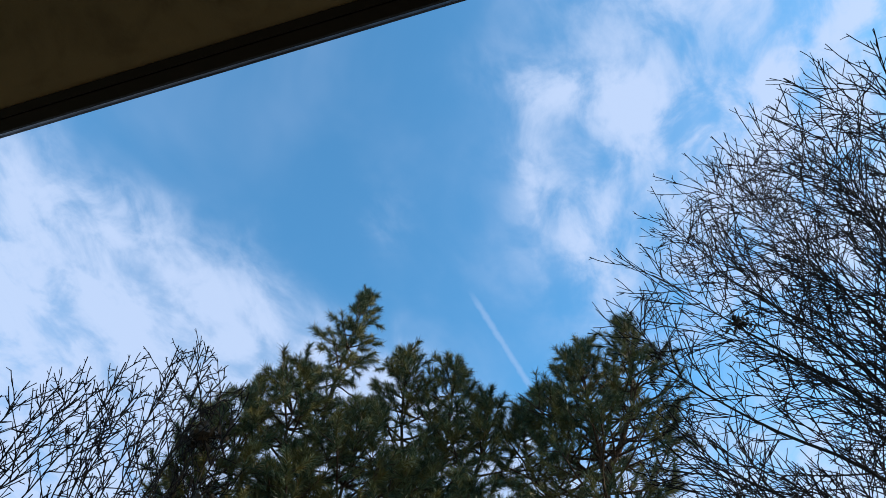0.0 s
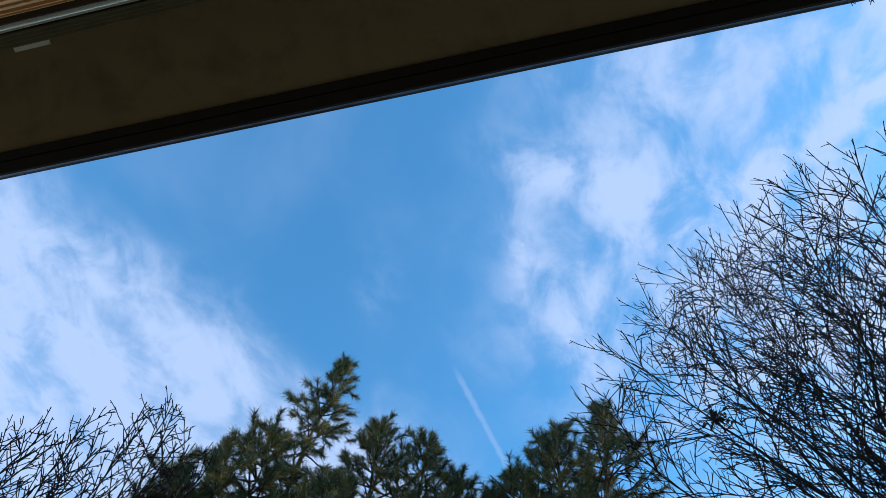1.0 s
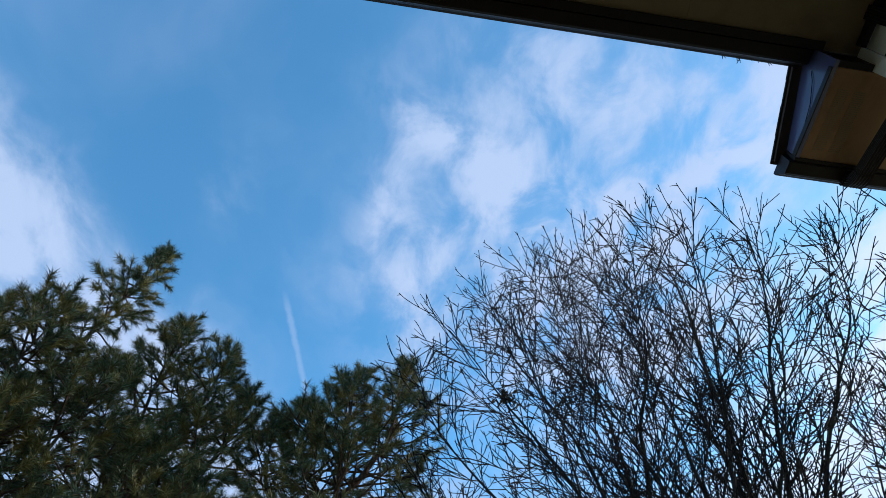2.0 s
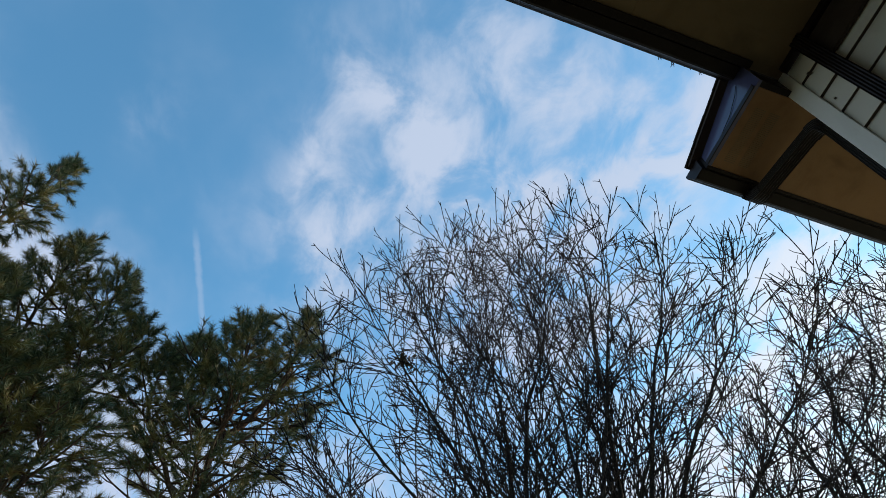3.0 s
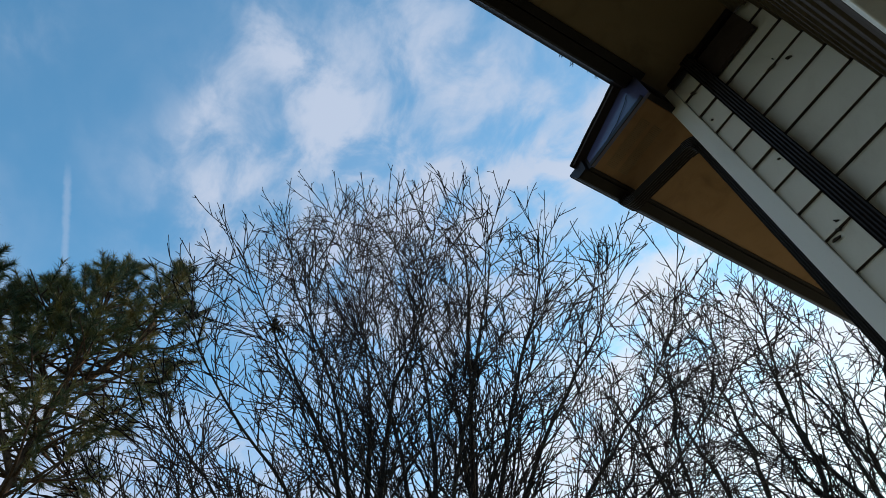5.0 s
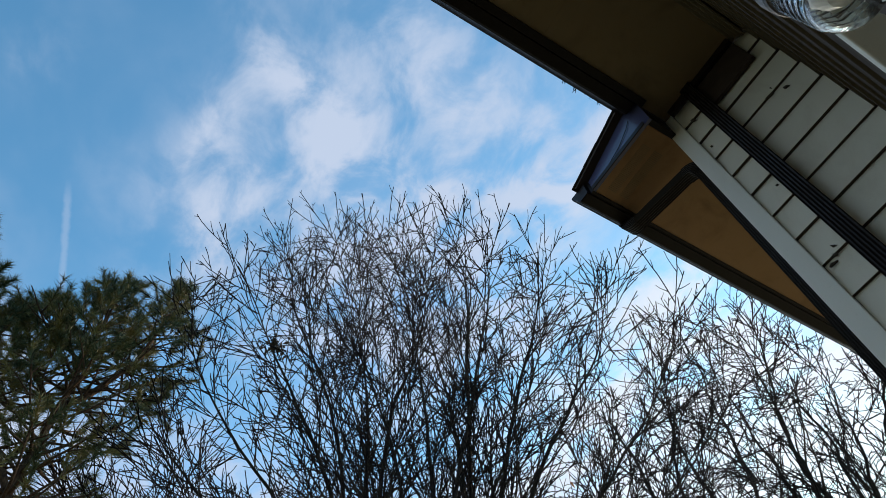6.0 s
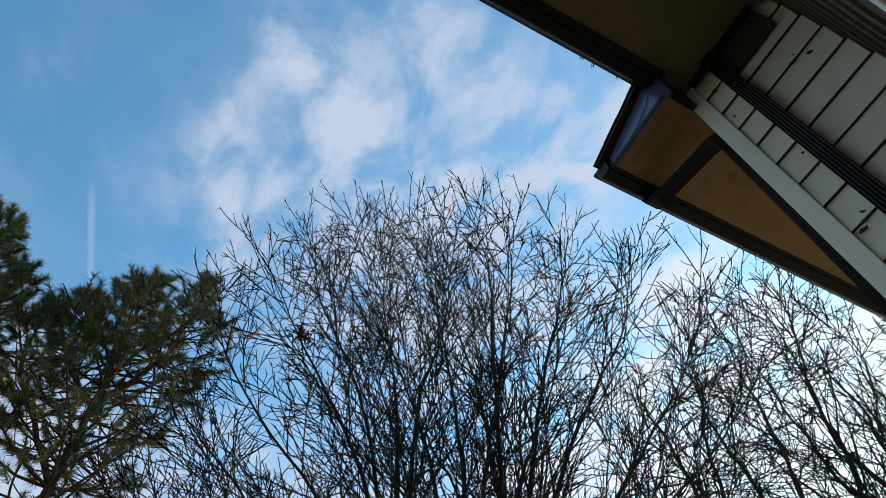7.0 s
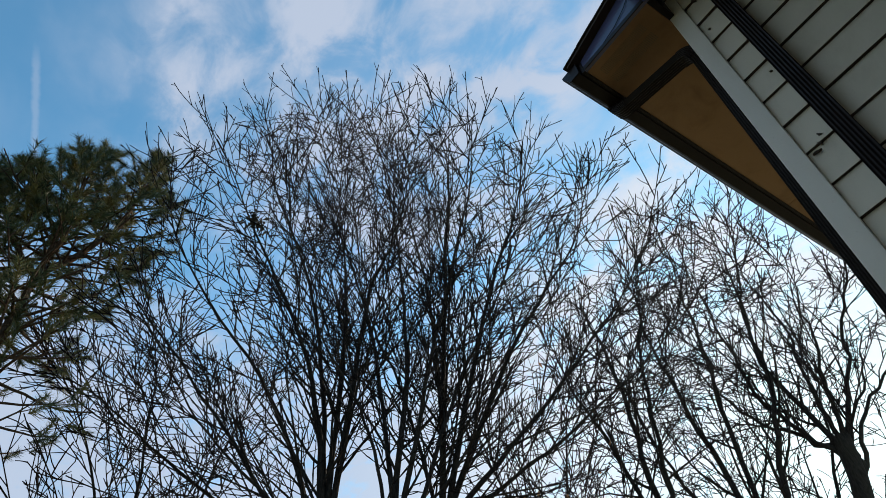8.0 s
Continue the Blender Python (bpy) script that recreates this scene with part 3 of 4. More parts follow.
def turned(d, angle, spin, rng):
    """d bent away by angle, to the side that spin names."""
    a = unit(np.cross(d, (0.3, 0.2, 0.93) if abs(d[2]) < 0.85 else (1.0, 0.2, 0.1)))
    b = np.cross(d, a)
    return unit(d * math.cos(angle) + (a * math.cos(spin) + b * math.sin(spin)) * math.sin(angle))


class Grower:
    """Grows a leafless tree along limbs that are given by their course."""

    def __init__(self, seed, style):
        self.rng = np.random.default_rng(seed)
        self.s, self.twigs = style, Skin()

    def children(self, pts, dirs, radii, order, skin, first, whole):
        """Side shoots of a stem, alternating round it; whole: the length of those near its foot."""
        s, rng = self.s, self.rng
        seg = np.linalg.norm(np.diff(pts, axis=0), axis=1)
        run = np.concatenate(([0], np.cumsum(seg)))
        total = run[-1]
        at, spin = total * first, rng.uniform(0, 6.28)
        while at < total * 0.985:
            k = min(int(np.searchsorted(run, at)) - 1, len(pts) - 2)
            k = max(k, 0)
            q = pts[k] + (pts[k + 1] - pts[k]) * ((at - run[k]) / (seg[k] + 1e-9))
            g = at / total
            spin += 2.4 + rng.normal(0, 0.6)
            nd = turned(dirs[k], radians(rng.uniform(*s["angle"][order])), spin, rng)
            if nd[2] < -0.05:
                nd[2] *= 0.2
                nd = unit(nd)
            ln = whole * rng.uniform(0.45, 1.2) * (1.0 - s["short"] * g)
            rad = max(min(radii[k] * s["thick"], s["cap"][order]), s["thin"])
            self.shoot(q, nd, ln, rad, order + 1, skin)
            at += s["gap"][order] * rng.uniform(0.5, 1.5) * (1.0 if order > 1 else 1.7 - g)

    def shoot(self, p, d, length, radius, order, skin):
        s, rng = self.s, self.rng
        n = max(3, int(length / (0.4, 0.3, 0.24, 0.16, 0.11)[order]))
        h = length / n
        pts, dirs = [p], [d]
        # a slow sideways sweep under the small kinks
        sweep = rng.normal(0, s["sweep"], 3)
        for i in range(n):
            d = unit(d + rng.normal(0, s["wobble"][order], 3) + sweep * h + np.array((0, 0, s["rise"][order])) * h)
            p = p + d * h
            pts.append(p), dirs.append(d)
        pts = np.array(pts)
        f = np.linspace(0, 1, n + 1)
        radii = np.maximum(radius * (1 - 0.75 * f), s["thin"] * (0.82 if order < 4 else 0.66))
        if order == 4:
            radii[-1] = s["thin"] * 0.62
        (skin if order < 3 else self.twigs).tube(pts, radii, (8, 6, 5, 4, 3)[order])
        if order < 4:
            self.children(pts, dirs, radii, order, skin, s["first"][order], s["length"][order])

    def leaf(self, at, thing):
        """A withered leaf that hangs folded from a twig."""
        rng = self.rng
        size = rng.uniform(0.07, 0.11)
        a = rng.uniform(0, 6.28)
        u, w = np.array((math.cos(a), math.sin(a), 0.0)), np.array((-math.sin(a), math.cos(a), 0.0))
        spine = [at - np.array((0, 0, size * k)) + w * size * 0.25 * k * k for k in (0.0, 0.35, 0.7, 1.0, 1.4)]
        half = [0.003, 0.30 * size, 0.42 * size, 0.28 * size, 0.004]
        verts = [q + u * h * side + w * h * 0.6 * abs(side) for q, h in zip(spine, half) for side in (-1, 0, 1)]
        faces = [(3 * i + j, 3 * i + j + 1, 3 * i + j + 4, 3 * i + j + 3) for i in range(4) for j in range(2)]
        tagged(mesh_object("withered_leaf", verts, faces, WITHERED, thing), "hanging withered brown leaf")

    def limb(self, course, radius, skin):
        """A main limb along its course, bent smoothly, with its own unevenness."""
        s, rng = self.s, self.rng
        c = np.array(course, float)
        c = np.concatenate((c[:1] * 2 - c[1:2], c, c[-1:] * 2 - c[-2:-1]))
        pts = []
        for i in range(1, len(c) - 2):
            for u in np.linspace(0, 1, 9)[:-1]:
                a, b, m, e = c[i - 1], c[i], c[i + 1], c[i + 2]
                pts.append(0.5 * (2 * b + (m - a) * u + (2 * a - 5 * b + 4 * m - e) * u * u + (3 * b - a - 3 * m + e) * u ** 3))
        pts.append(c[-2])
        pts = np.array(pts)
        f = np.linspace(0, 1, len(pts))
        drift = np.cumsum(rng.normal(0, s["wobble"][1], (len(pts), 3)), axis=0)
        pts += (drift - f[:, None] * drift[-1]) * 0.8
        dirs = [unit(d) for d in np.gradient(pts, axis=0)]
        radii = np.maximum(radius * s["stout"] * (1 - f) ** 1.05, s["thin"] * 1.1)
        skin.tube(pts, radii, 8)
        self.children(pts, dirs, radii, 1, skin, s["first"][1], s["length"][1])

    def tree(self, name, label, foot, dist, limbs, radius, leaves=0):
        """foot: bearing and elevation of the trunk's fork, and the bearing of its root where it leans; limbs: bearings and elevations along each, its tip's distance, its thickness."""
        thing = empty(name)
        tagged(thing, label, "tree", "leafless trees")
        az, el, root = foot if len(foot) == 3 else (*foot, foot[0])
        fork = np.array(aim(az, el, dist))
        base = np.array((*aim(root, 0, dist)[:2], -0.05))
        n = 12
        f = np.linspace(0, 1, n)[:, None]
        pts = base + (fork - base) * f + self.rng.normal(0, 0.025, (n, 3)) * (f > 0) * (f < 1)
        rad = radius * (1.2 - 0.35 * f[:, 0] + 0.5 * np.exp(-f[:, 0] * 14))
        trunk = Skin()
        trunk.tube(pts, rad, 12)
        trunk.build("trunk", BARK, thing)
        for tip, thick, *course in limbs:
            skin = Skin()
            k = len(course)
            start = fork - np.array((0, 0, 0.25 + 0.5 * self.rng.uniform()))
            way = [start] + [np.array(aim(a, e - (2.8 if i == k - 1 else 0.0), dist + (tip - dist) * ((i + 1) / k) ** 1.3)) for i, (a, e) in enumerate(course)]
            self.limb(way, radius * thick, skin)
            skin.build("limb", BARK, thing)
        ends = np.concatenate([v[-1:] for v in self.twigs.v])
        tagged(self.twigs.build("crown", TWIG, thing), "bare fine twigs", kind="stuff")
        near = ends[ends[:, 2] < fork[2] + 3.0]
        for i in self.rng.integers(0, len(near), leaves):
            self.leaf(near[i], thing)
        self.twigs = Skin()
        return thing


def aim(az, el, dist):
    """Where a bearing, an elevation and a level distance lead from the doorway."""
    a = radians(az)
    return (dist * math.sin(a), 0.03 + dist * math.cos(a), E_ + dist * math.tan(radians(el)))


MAPLE = dict(stout=0.60, wobble=(0.02, 0.022, 0.050, 0.065, 0.09), sweep=0.10, rise=(0.0, 0.02, 0.10, 0.22, 0.45), gap=(1, 0.25, 0.27, 0.32), first=(0.5, 0.09, 0.14, 0.20),
             angle=((20, 30), (20, 44), (22, 44), (26, 52)), length=(6, 3.2, 1.35, 0.42), short=0.68, thick=0.50, cap=(0.2, 0.032, 0.0180, 0.0115), thin=0.0096)
CROOKED = dict(stout=0.72, wobble=(0.05, 0.05, 0.09, 0.115, 0.14), sweep=0.16, rise=(0.0, 0.03, 0.10, 0.20, 0.3), gap=(1, 0.36, 0.31, 0.28), first=(0.5, 0.14, 0.15, 0.16),
               angle=((20, 30), (24, 52), (26, 54), (28, 58)), length=(6, 2.7, 1.20, 0.44), short=0.58, thick=0.52, cap=(0.2, 0.032, 0.0180, 0.0120), thin=0.0098)
SHOOTS = dict(stout=0.72, wobble=(0.03, 0.022, 0.06, 0.09, 0.18), sweep=0.10, rise=(0.0, 0.08, 0.40, 0.40, 0.10), gap=(1, 0.20, 0.20, 0.14), first=(0.5, 0.16, 0.15, 0.15),
              angle=((20, 30), (18, 40), (24, 48), (35, 70)), length=(6, 1.05, 0.42, 0.12), short=0.55, thick=0.55, cap=(0.2, 0.012, 0.0095, 0.0078), thin=0.0072)

Grower(11, MAPLE).tree("maple_tree", "tall leafless maple whose limbs fan out low and wide", (26.3, 26), 8.8, (
    (7.6, 0.62, (24.6, 37), (16.2, 48.6), (9, 58)), (8.4, 0.60, (27.0, 36.5), (26.9, 48), (22, 62)), (7.2, 0.55, (29.5, 43.8), (33.6, 49.5), (38, 60.5)),
    (8.0, 0.48, (20.5, 36), (9, 46), (4.5, 54.5)), (9.2, 0.42, (17, 33), (7, 41), (3.5, 47)), (8.9, 0.50, (24.0, 42), (17.5, 52), (14.5, 60.8)),
    (9.4, 0.36, (15, 29), (5, 34), (0, 37.5)), (7.4, 0.34, (20, 30), (12, 36), (6, 44))), 0.15)
Grower(12, MAPLE).tree("maple_tree", "slim leafless maple with steep upright limbs", (32.2, 27), 8.3, (
    (7.6, 0.70, (34, 40), (33, 52), (30, 61.5)), (7.0, 0.62, (37.5, 40), (44, 52), (46, 60)), (8.6, 0.60, (30, 40), (26.5, 50), (26, 61.5)),
    (7.8, 0.56, (39, 36), (46, 44.5), (52, 53.5)), (7.1, 0.45, (30, 34), (23, 44), (19, 57))), 0.11)
Grower(13, MAPLE).tree("maple_tree", "leafless maple with long limbs that lean outwards", (36.3, 27.5), 9.0, (
    (8.2, 0.62, (38.5, 43), (41.5, 54), (41, 61)), (8.0, 0.60, (42.5, 41.5), (49.5, 50), (53.5, 57.5)), (8.6, 0.58, (46, 39), (54.5, 46), (60, 54)),
    (8.2, 0.52, (47, 34), (57, 40.5), (64.5, 48.5)), (9.2, 0.42, (48, 31), (59, 36), (66, 42)), (9.2, 0.55, (37.5, 42), (35, 52), (34, 61)),
    (7.8, 0.40, (33, 36), (29, 44), (28, 55))), 0.14)
Grower(14, MAPLE).tree("maple_tree", "slender leafless maple with low spreading limbs", (12, 17), 9.8, (
    (9.4, 0.55, (6, 31), (-1, 40)), (9.8, 0.60, (10, 33), (8.5, 43)), (10.2, 0.60, (17.5, 32), (20, 41)), (9.2, 0.45, (2, 26), (-6, 32))), 0.09)
Grower(15, MAPLE).tree("maple_tree", "leafless maple standing behind the tall ones", (46, 17), 11.4, (
    (11.0, 0.55, (42, 29), (39.5, 38)), (11.6, 0.60, (48, 30), (51, 40)), (11.0, 0.50, (54, 28), (59, 36)), (12.0, 0.40, (44, 26), (45, 36))), 0.11, leaves=5)
Grower(21, CROOKED).tree("ash_tree", "leafless tree with a thin crown behind the maples", (55, 24), 11.0, (
    (10.6, 0.66, (54.6, 33), (53.8, 40), (54.5, 46)), (11.4, 0.52, (57.5, 35), (60, 41), (61, 46.5)), (10.8, 0.46, (52, 33), (50, 39), (48.5, 44))), 0.12, leaves=6)
Grower(22, CROOKED).tree("ash_tree", "leafless tree with forked crooked limbs", (61.6, 19), 11.6, (
    (11.0, 0.60, (60.6, 31), (59.5, 40), (58.5, 48)), (12.2, 0.52, (62.8, 33), (63.5, 41), (64, 49)), (11.2, 0.62, (65.7, 29.4), (68, 37.7), (68.5, 48.5)),
    (11.8, 0.40, (57, 27), (54, 34), (53, 39))), 0.14)
Grower(23, CROOKED).tree("ash_tree", "leafless tree with a thick trunk and crooked dark limbs", (69.8, 25.5, 64.0), 12.0, (
    (11.6, 0.46, (70.8, 28), (72.7, 34), (74, 43)), (12.4, 0.46, (67, 33), (70, 41), (72.5, 45.5)), (12.0, 0.44, (73, 30), (77, 36), (79, 40)),
    (11.4, 0.42, (66, 31), (65, 38), (66, 47)), (12.8, 0.36, (74, 27), (80, 32), (84, 36)),
    (12.6, 0.40, (65.5, 28), (62, 34), (61, 42)), (11.8, 0.40, (69.5, 30), (69, 37), (69.5, 46)), (12.6, 0.36, (71, 27), (75, 31), (76, 39))), 0.16)
Grower(24, CROOKED).tree("ash_tree", "leafless tree far back with a fine twiggy crown", (64.5, 13), 14.5, (
    (14.2, 0.60, (61, 24), (58, 33)), (14.8, 0.60, (64, 25), (63.5, 37)), (14.4, 0.60, (68.5, 24), (71, 35)), (14.6, 0.50, (72.5, 21), (78, 30)), (14.0, 0.5, (66, 22), (67, 31))), 0.13)


def thicket(seed, count, lo, hi, dist, root):
    """Upright shoots that spread between two bearings from a low fork, under an uneven top."""
    rng = np.random.default_rng(seed)
    rows = []
    for i in range(count):
        az = lo + (hi - lo) * (i + rng.uniform(-0.3, 0.3)) / (count - 1)
        top = 1.2 + float(np.interp(az, (-74, -64, -59, -55, -51, -48, -45, -41), (36, 38, 40, 43, 45.5, 49.5, 44.5, 45))) + rng.uniform(-2.5, 2.2)
        mid = root + (az - root) * 0.72
        rows.append((dist + rng.uniform(-0.5, 0.5), rng.uniform(0.32, 0.5), (mid + rng.uniform(-0.8, 0.8), 0.70 * top), (az, top)))
    return rows


Grower(31, SHOOTS).tree("hedge_tree", "leafless young tree with twiggy upright shoots", (-48, 14), 7.0, thicket(7, 11, -55, -42.5, 7.0, -48), 0.06)
Grower(32, SHOOTS).tree("hedge_tree", "leafless young tree beside the pines", (-61, 12), 7.4, thicket(8, 12, -72, -54, 7.3, -61), 0.06)


class Pine:
    """A long-needled pine: whorls of upturned branches that end in brushes of needles."""

    def __init__(self, seed, gap=0.18, lush=1.0):
        self.rng = np.random.default_rng(seed)
        self.gap, self.lush = gap, lush
        self.brushes, self.twig = [], Skin()

    def brush(self, p, d, length, needle):
        self.brushes.append((p, d, length, needle))

    def shoot(self, p, d, length, radius, depth, bare, lush=0.95):
        rng = self.rng
        n = max(4, int(length / 0.14))
        h = length / n
        pts, dirs = [p], [d]
        for i in range(n):
            d = unit(d + rng.normal(0, 0.09, 3) + np.array((0, 0, 0.30 * h * (0.4 + i / n * 2))))
            p = p + d * h
            pts.append(p), dirs.append(d)
        f = np.linspace(0, 1, n + 1)
        self.twig.tube(pts, np.maximum(radius * (1 - 0.7 * f), 0.0045), 5 if depth == 0 else 4)
        if depth < 1:
            at = length * bare
            side = rng.uniform(0, 6.28)
            while at < length * 0.97:
                k = min(int(at / h), n - 1)
                side += 2.2 + rng.normal(0, 0.4)
                nd = turned(dirs[k], radians(rng.uniform(32, 62)), side, rng)
                nd[2] = nd[2] * 0.6 + 0.15
                self.shoot(pts[k], unit(nd), length * rng.uniform(0.22, 0.40) * (1.15 - 0.5 * at / length) + 0.14, radius * 0.5, depth + 1, 0.25, lush)
                at += self.gap * rng.uniform(0.7, 1.4)
        if rng.uniform() < lush:
            self.brush(pts[-1], unit(dirs[-1] + np.array((0, 0, 0.25))), min(0.36, length * 0.8), rng.uniform(0.125, 0.17))

    def leader(self, path, radius, spread, reach, top_bare=0.0):
        """A stem along path from below to its tip, with whorls; spread: widest branch; reach: metres from the tip down to it."""
        rng = self.rng
        path = np.array(path, float)
        total = float(np.linalg.norm(np.diff(path, axis=0), axis=1).sum())
        n = 14
        s = np.concatenate(([0], np.cumsum(np.linalg.norm(np.diff(path, axis=0), axis=1))))
        f = np.linspace(0, total, n)
        pts = np.stack([np.interp(f, s, path[:, i]) for i in range(3)], 1) + rng.normal(0, 0.02, (n, 3))
        self.twig.tube(pts, np.maximum(radius * (1 - 0.93 * f / total), 0.012), 8)
        self.brush(pts[-1], np.array((0, 0, 1.0)), 0.34, 0.15)
        down = 0.18
        while down < min(total * 0.94, reach * 2.6):
            u = total - down
            p = np.array([np.interp(u, f, pts[:, i]) for i in range(3)])
            g = min(down / reach, 1.0)
            around = rng.uniform(0, 6.28)
            k = int(rng.integers(4, 7))
            for i in range(k):
                a = around + 6.28 * i / k + rng.normal(0, 0.25)
                lift = radians(64 - 50 * g + rng.normal(0, 8))
                d = np.array((math.cos(a) * math.cos(lift), math.sin(a) * math.cos(lift), math.sin(lift)))
                ln = (0.22 + spread * g ** 0.8) * rng.uniform(0.65, 1.1)
                self.shoot(p, d, ln, 0.010 + 0.016 * ln / 1.5, 0, 0.42 + 0.25 * max(0.0, down / reach - 1.0), float(np.interp(down / reach, (0, 0.8, 1.5, 2.4), (0.97, 0.95, 0.92 * self.lush, 0.88 * self.lush))))
            down += rng.uniform(0.26, 0.40)

    def needles(self, per):
        rng = self.rng
        verts, faces, base = [], [], 0
        for p, d, length, needle in self.brushes:
            k = per
            along = rng.uniform(-1, 0.05, k) ** 1.0 * length
            spin = rng.uniform(0, 6.28, k)
            bend_ = np.radians(rng.uniform(20, 68, k))
            a = unit(np.cross(d, (0.3, 0.2, 0.93) if abs(d[2]) < 0.85 else (1.0, 0.2, 0.1)))
            b = np.cross(d, a)
            out = a * np.cos(spin)[:, None] + b * np.sin(spin)[:, None]
            nd = d * np.cos(bend_)[:, None] + out * np.sin(bend_)[:, None]
            root = p + d * along[:, None]
            wide = np.cross(nd, rng.normal(0, 1, (k, 3)))
            wide /= np.linalg.norm(wide, axis=1)[:, None] + 1e-9
            w = 0.0052
            ln = needle * rng.uniform(0.75, 1.15, k)
            tip = root + nd * ln[:, None] - np.array((0, 0, 1.0)) * (0.10 * ln)[:, None]
            verts.append(np.stack((root - wide * w, root + wide * w, tip), 1).reshape(-1, 3))
        v = np.concatenate(verts).astype(np.float32)
        return v, np.arange(len(v), dtype=np.int32).reshape(-1, 3)

    def build(self, label, per=125):
        thing = empty("pine_tree")
        tagged(thing, label, "tree", "pines")
        self.twig.build("trunk", PINE_BARK, thing)
        v, f = self.needles(per)
        tagged(raw_mesh("needles", v, f, NEEDLE, thing), "long dark green needles in brushes", kind="stuff")
        return thing


def spot(az, dist, el=None, z=None):
    """Where a bearing, a level distance and an elevation (or a height) lead from the doorway."""
    a = radians(az)
    return (-0.1 + dist * math.sin(a), -0.05 + dist * math.cos(a), E_ + 0.1 + dist * math.tan(radians(el)) if z is None else z)


p = Pine(41)
p.leader([spot(-32.5, 8.0, z=-0.05), spot(-33.0, 8.0, el=40), spot(-32.4, 8.0, el=48), spot(-30.6, 8.0, el=54.2)], 0.11, 0.46, 1.7)
p.leader([spot(-32.5, 8.0, el=30), spot(-36, 7.8, el=42), spot(-36.4, 7.8, el=47.6)], 0.05, 0.75, 1.6)
p.leader([spot(-32.5, 8.0, el=28), spot(-28.5, 7.9, el=40), spot(-28.0, 7.9, el=45.0)], 0.05, 0.9, 1.6)
p.leader([spot(-32.5, 8.0, el=24), spot(-33.5, 7.6, el=34), spot(-34.0, 7.5, el=41.0)], 0.05, 1.1, 1.8)
p.build("tall pine with a narrow spike of long dark needles")
p = Pine(42)
p.leader([spot(-22, 8.6, z=-0.05), spot(-23.5, 8.6, el=42), spot(-24.4, 8.6, el=50.2)], 0.11, 0.95, 2.2)
p.leader([spot(-22, 8.6, el=36), spot(-18.6, 8.5, el=44), spot(-18.2, 8.5, el=49.8)], 0.06, 0.8, 1.9)
p.leader([spot(-21, 8.6, el=34), spot(-15, 8.4, el=42), spot(-14.0, 8.4, el=46.8)], 0.05, 0.75, 1.6)
p.leader([spot(-21, 8.6, el=24), spot(-21, 8.2, el=34), spot(-21, 8.1, el=42)], 0.05, 1.2, 1.8)
p.leader([spot(-20, 8.6, el=22), spot(-16.5, 8.1, el=32), spot(-16, 8.0, el=40)], 0.05, 1.2, 1.8)
p.build("bushy pine with two blunt tops and green needles")
p = Pine(43)
p.leader([spot(-40, 7.8, z=-0.05), spot(-40, 7.8, el=36), spot(-40.5, 7.8, el=45.0)], 0.09, 0.9, 2.0)
p.leader([spot(-40, 7.8, el=30), spot(-43.0, 7.7, el=38), spot(-43.4, 7.7, el=42.6)], 0.05, 0.6, 1.5)
p.build("lower pine with spreading dark branches")
p = Pine(44, 0.22, 0.78)
p.leader([spot(-3.2, 8.8, z=-0.05), spot(-2.6, 8.8, el=35), spot(-2.2, 8.8, el=44), spot(-2.6, 8.8, el=50.4)], 0.15, 1.35, 2.4)
p.leader([spot(-2.4, 8.8, el=40), spot(2.8, 8.7, el=46), spot(4.2, 8.7, el=51.6)], 0.06, 0.9, 2.2)
p.leader([spot(-2.4, 8.8, el=40), spot(-6.8, 8.7, el=43), spot(-7.4, 8.7, el=47.9)], 0.05, 0.65, 1.8)
p.leader([spot(-2.4, 8.8, el=34), spot(-9.8, 8.6, el=41), spot(-10.5, 8.6, el=46.2)], 0.05, 0.6, 1.6)
p.build("broad pine with a rounded top and sunlit yellow-green tufts")


# ---- small things ----
def leaf_nest(place, size, count, seed, label):
    """A squirrel's ball of dead leaves and sticks."""
    rng = np.random.default_rng(seed)
    p = rng.normal(0, 1, (count, 3))
    p = p * rng.uniform(0.2, 0.8, (count, 1)) * size * np.array((1, 1, 0.8)) + np.array(place)
    a, b = rng.normal(0, 1, (count, 3)), rng.normal(0, 1, (count, 3))
    a /= np.linalg.norm(a, axis=1)[:, None]
    b = np.cross(a, b)
    b /= np.linalg.norm(b, axis=1)[:, None]
    l, w = rng.uniform(0.03, 0.075, (count, 1)), rng.uniform(0.015, 0.035, (count, 1))
    v = np.stack((p - a * l, p + b * w, p + a * l, p - b * w), 1).reshape(-1, 3).astype(np.float32)
    thing = empty("leaf_nest")
    tagged(thing, label, "nest", "leaf nests")
    tagged(raw_mesh("leaves", v, np.arange(count * 4, dtype=np.int32).reshape(-1, 4), DRYLEAF, thing), kind="stuff")
    sticks = Skin()
    for i in range(7):
        d = unit(rng.normal(0, 1, 3))
        sticks.tube(np.stack((np.array(place) - d * size * 1.3, np.array(place) + d * size * 0.3, np.array(place) + d * size * 1.4)), (0.006, 0.006, 0.004), 4)
    sticks.build("sticks", TWIG, thing)


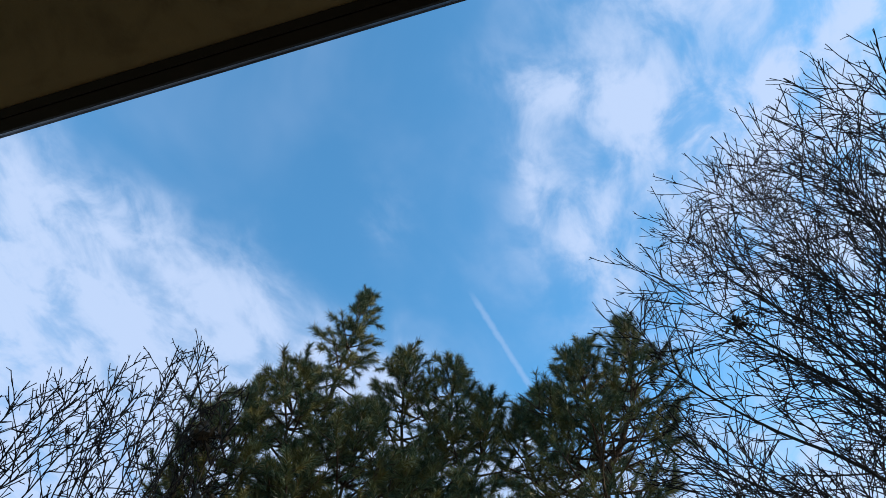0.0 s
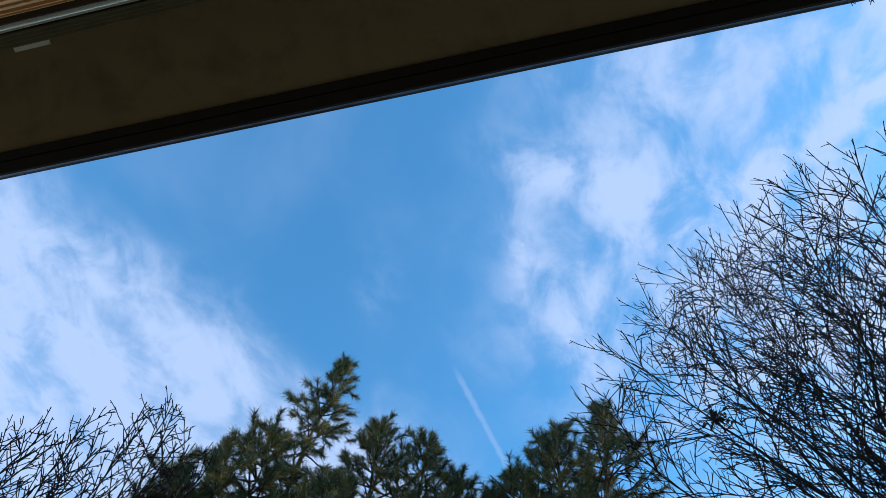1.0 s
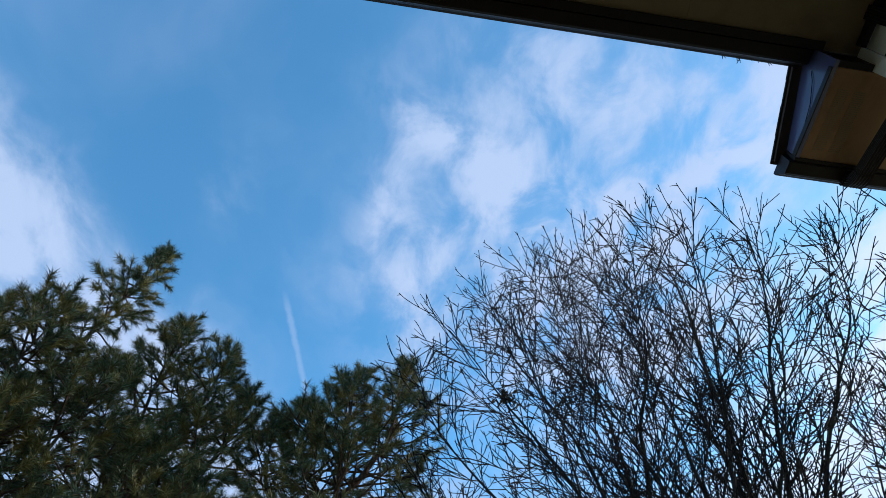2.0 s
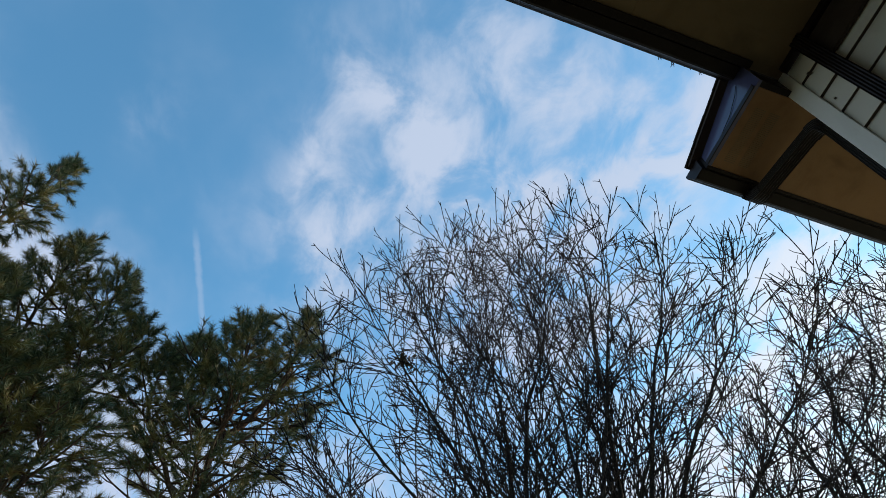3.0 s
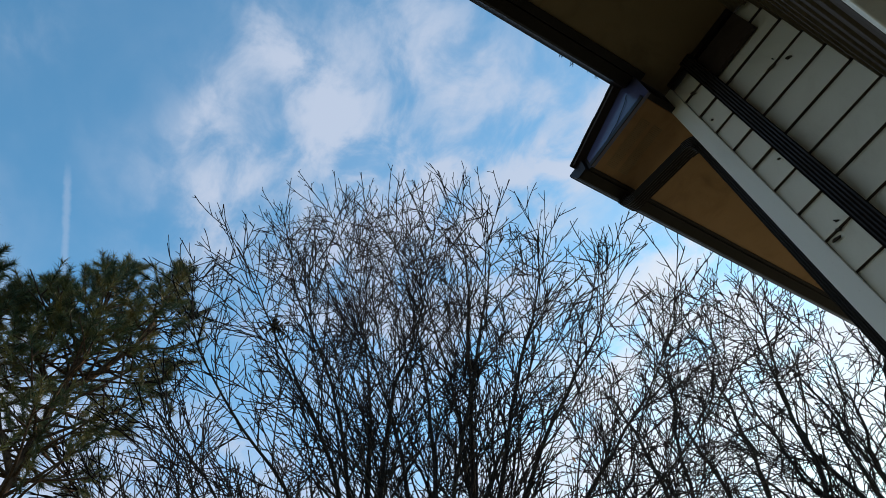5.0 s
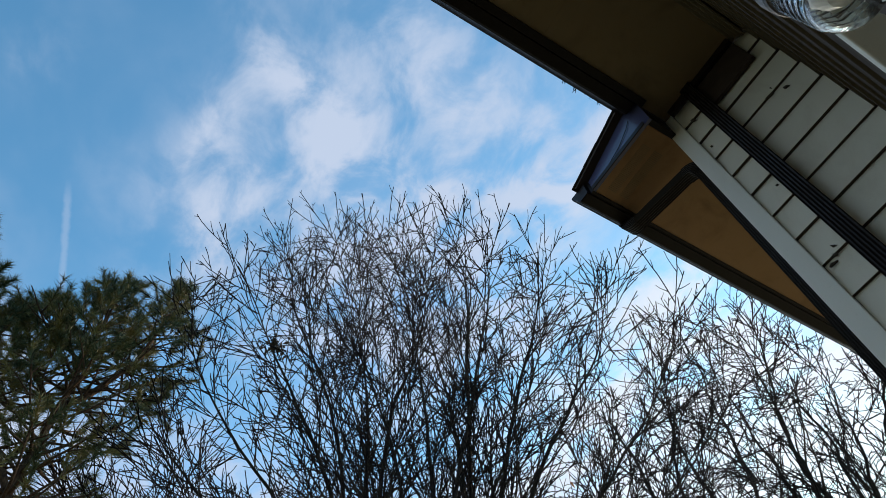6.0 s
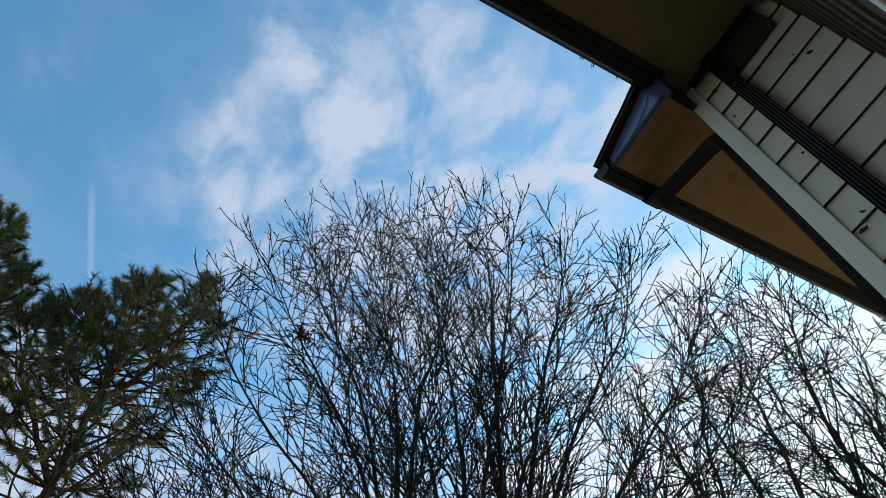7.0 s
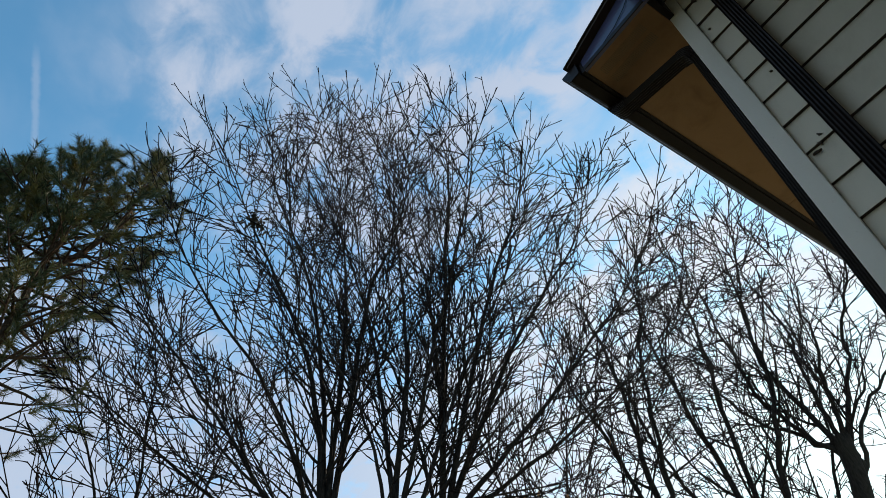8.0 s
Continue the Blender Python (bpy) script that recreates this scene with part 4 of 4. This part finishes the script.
leaf_nest((2.16, 7.55, E_ + 9.15), 0.19, 100, 5, "small dark nest of dead leaves in the maple")
leaf_nest((-4.75, 4.75, E_ + 5.75), 0.17, 150, 6, "dark clump of dead leaves among bare shoots")
leaf_nest((-4.55, 5.0, E_ + 4.95), 0.12, 160, 7, "dark clump of dead leaves among bare shoots")


def dead_leaf(x, y, z, size, turn, seed):
    """A scrap of leaf stuck to the bay's side wall."""
    rng = np.random.default_rng(seed)
    n = 9
    c, s_ = math.cos(radians(turn)), math.sin(radians(turn))
    pts = []
    for i in range(n):
        a = 2 * math.pi * i / n
        u, v = math.cos(a) * size * 0.75 * rng.uniform(0.5, 1.2), math.sin(a) * size * 0.26 * rng.uniform(0.4, 1.4)
        pts.append((y + u * c - v * s_, z + u * s_ + v * c))
    ob = part("dead_leaf", prism(bmesh.new(), pts, "x", x - 0.004, x + 0.006), DRYLEAF)
    tagged(ob, "small dark scrap of leaf stuck to the siding", "leaf", "leaf scraps")


for i, (y, z, size, turn) in enumerate(((-0.054, 3.044, 0.022, 40), (0.02, 3.10, 0.026, 20), (-0.01, 3.13, 0.014, 80), (0.345, 3.50, 0.030, 70), (0.375, 2.075, 0.026, 15),
                                        (0.345, 2.10, 0.018, 60), (0.325, 2.135, 0.020, 50), (0.375, 3.20, 0.010, 10), (0.30, 2.62, 0.010, 30))):
    dead_leaf(BAY_X - 0.006, y, E_ + z, size, turn, 50 + i)

rng = np.random.default_rng(77)
for i in range(7):
    skin = Skin()
    x = 1.52 + 0.045 * i + rng.uniform(-0.02, 0.02)
    p0 = np.array((x, FASCIA_1 + 0.095, E_ + 3.795))
    d = unit(np.array((rng.uniform(-0.8, 0.8), 1.0, rng.uniform(-0.2, 0.5))))
    ln = rng.uniform(0.025, 0.06)
    skin.tube(np.stack((p0, p0 + d * ln * 0.5, p0 + d * ln + np.array((0, 0, -0.012)))), (0.0028, 0.0024, 0.0016), 4)
    skin.tube(np.stack((p0 + d * ln * 0.5, p0 + d * ln * 0.7 + np.array((0.012, 0, 0.008)), p0 + d * ln * 0.9 + np.array((0.022, 0, 0.0)))), (0.002, 0.0018, 0.0012), 4)
    tagged(skin.build("dead_twig", TWIG, None), "thin dead twig caught in the gutter", "twig", "gutter twigs")
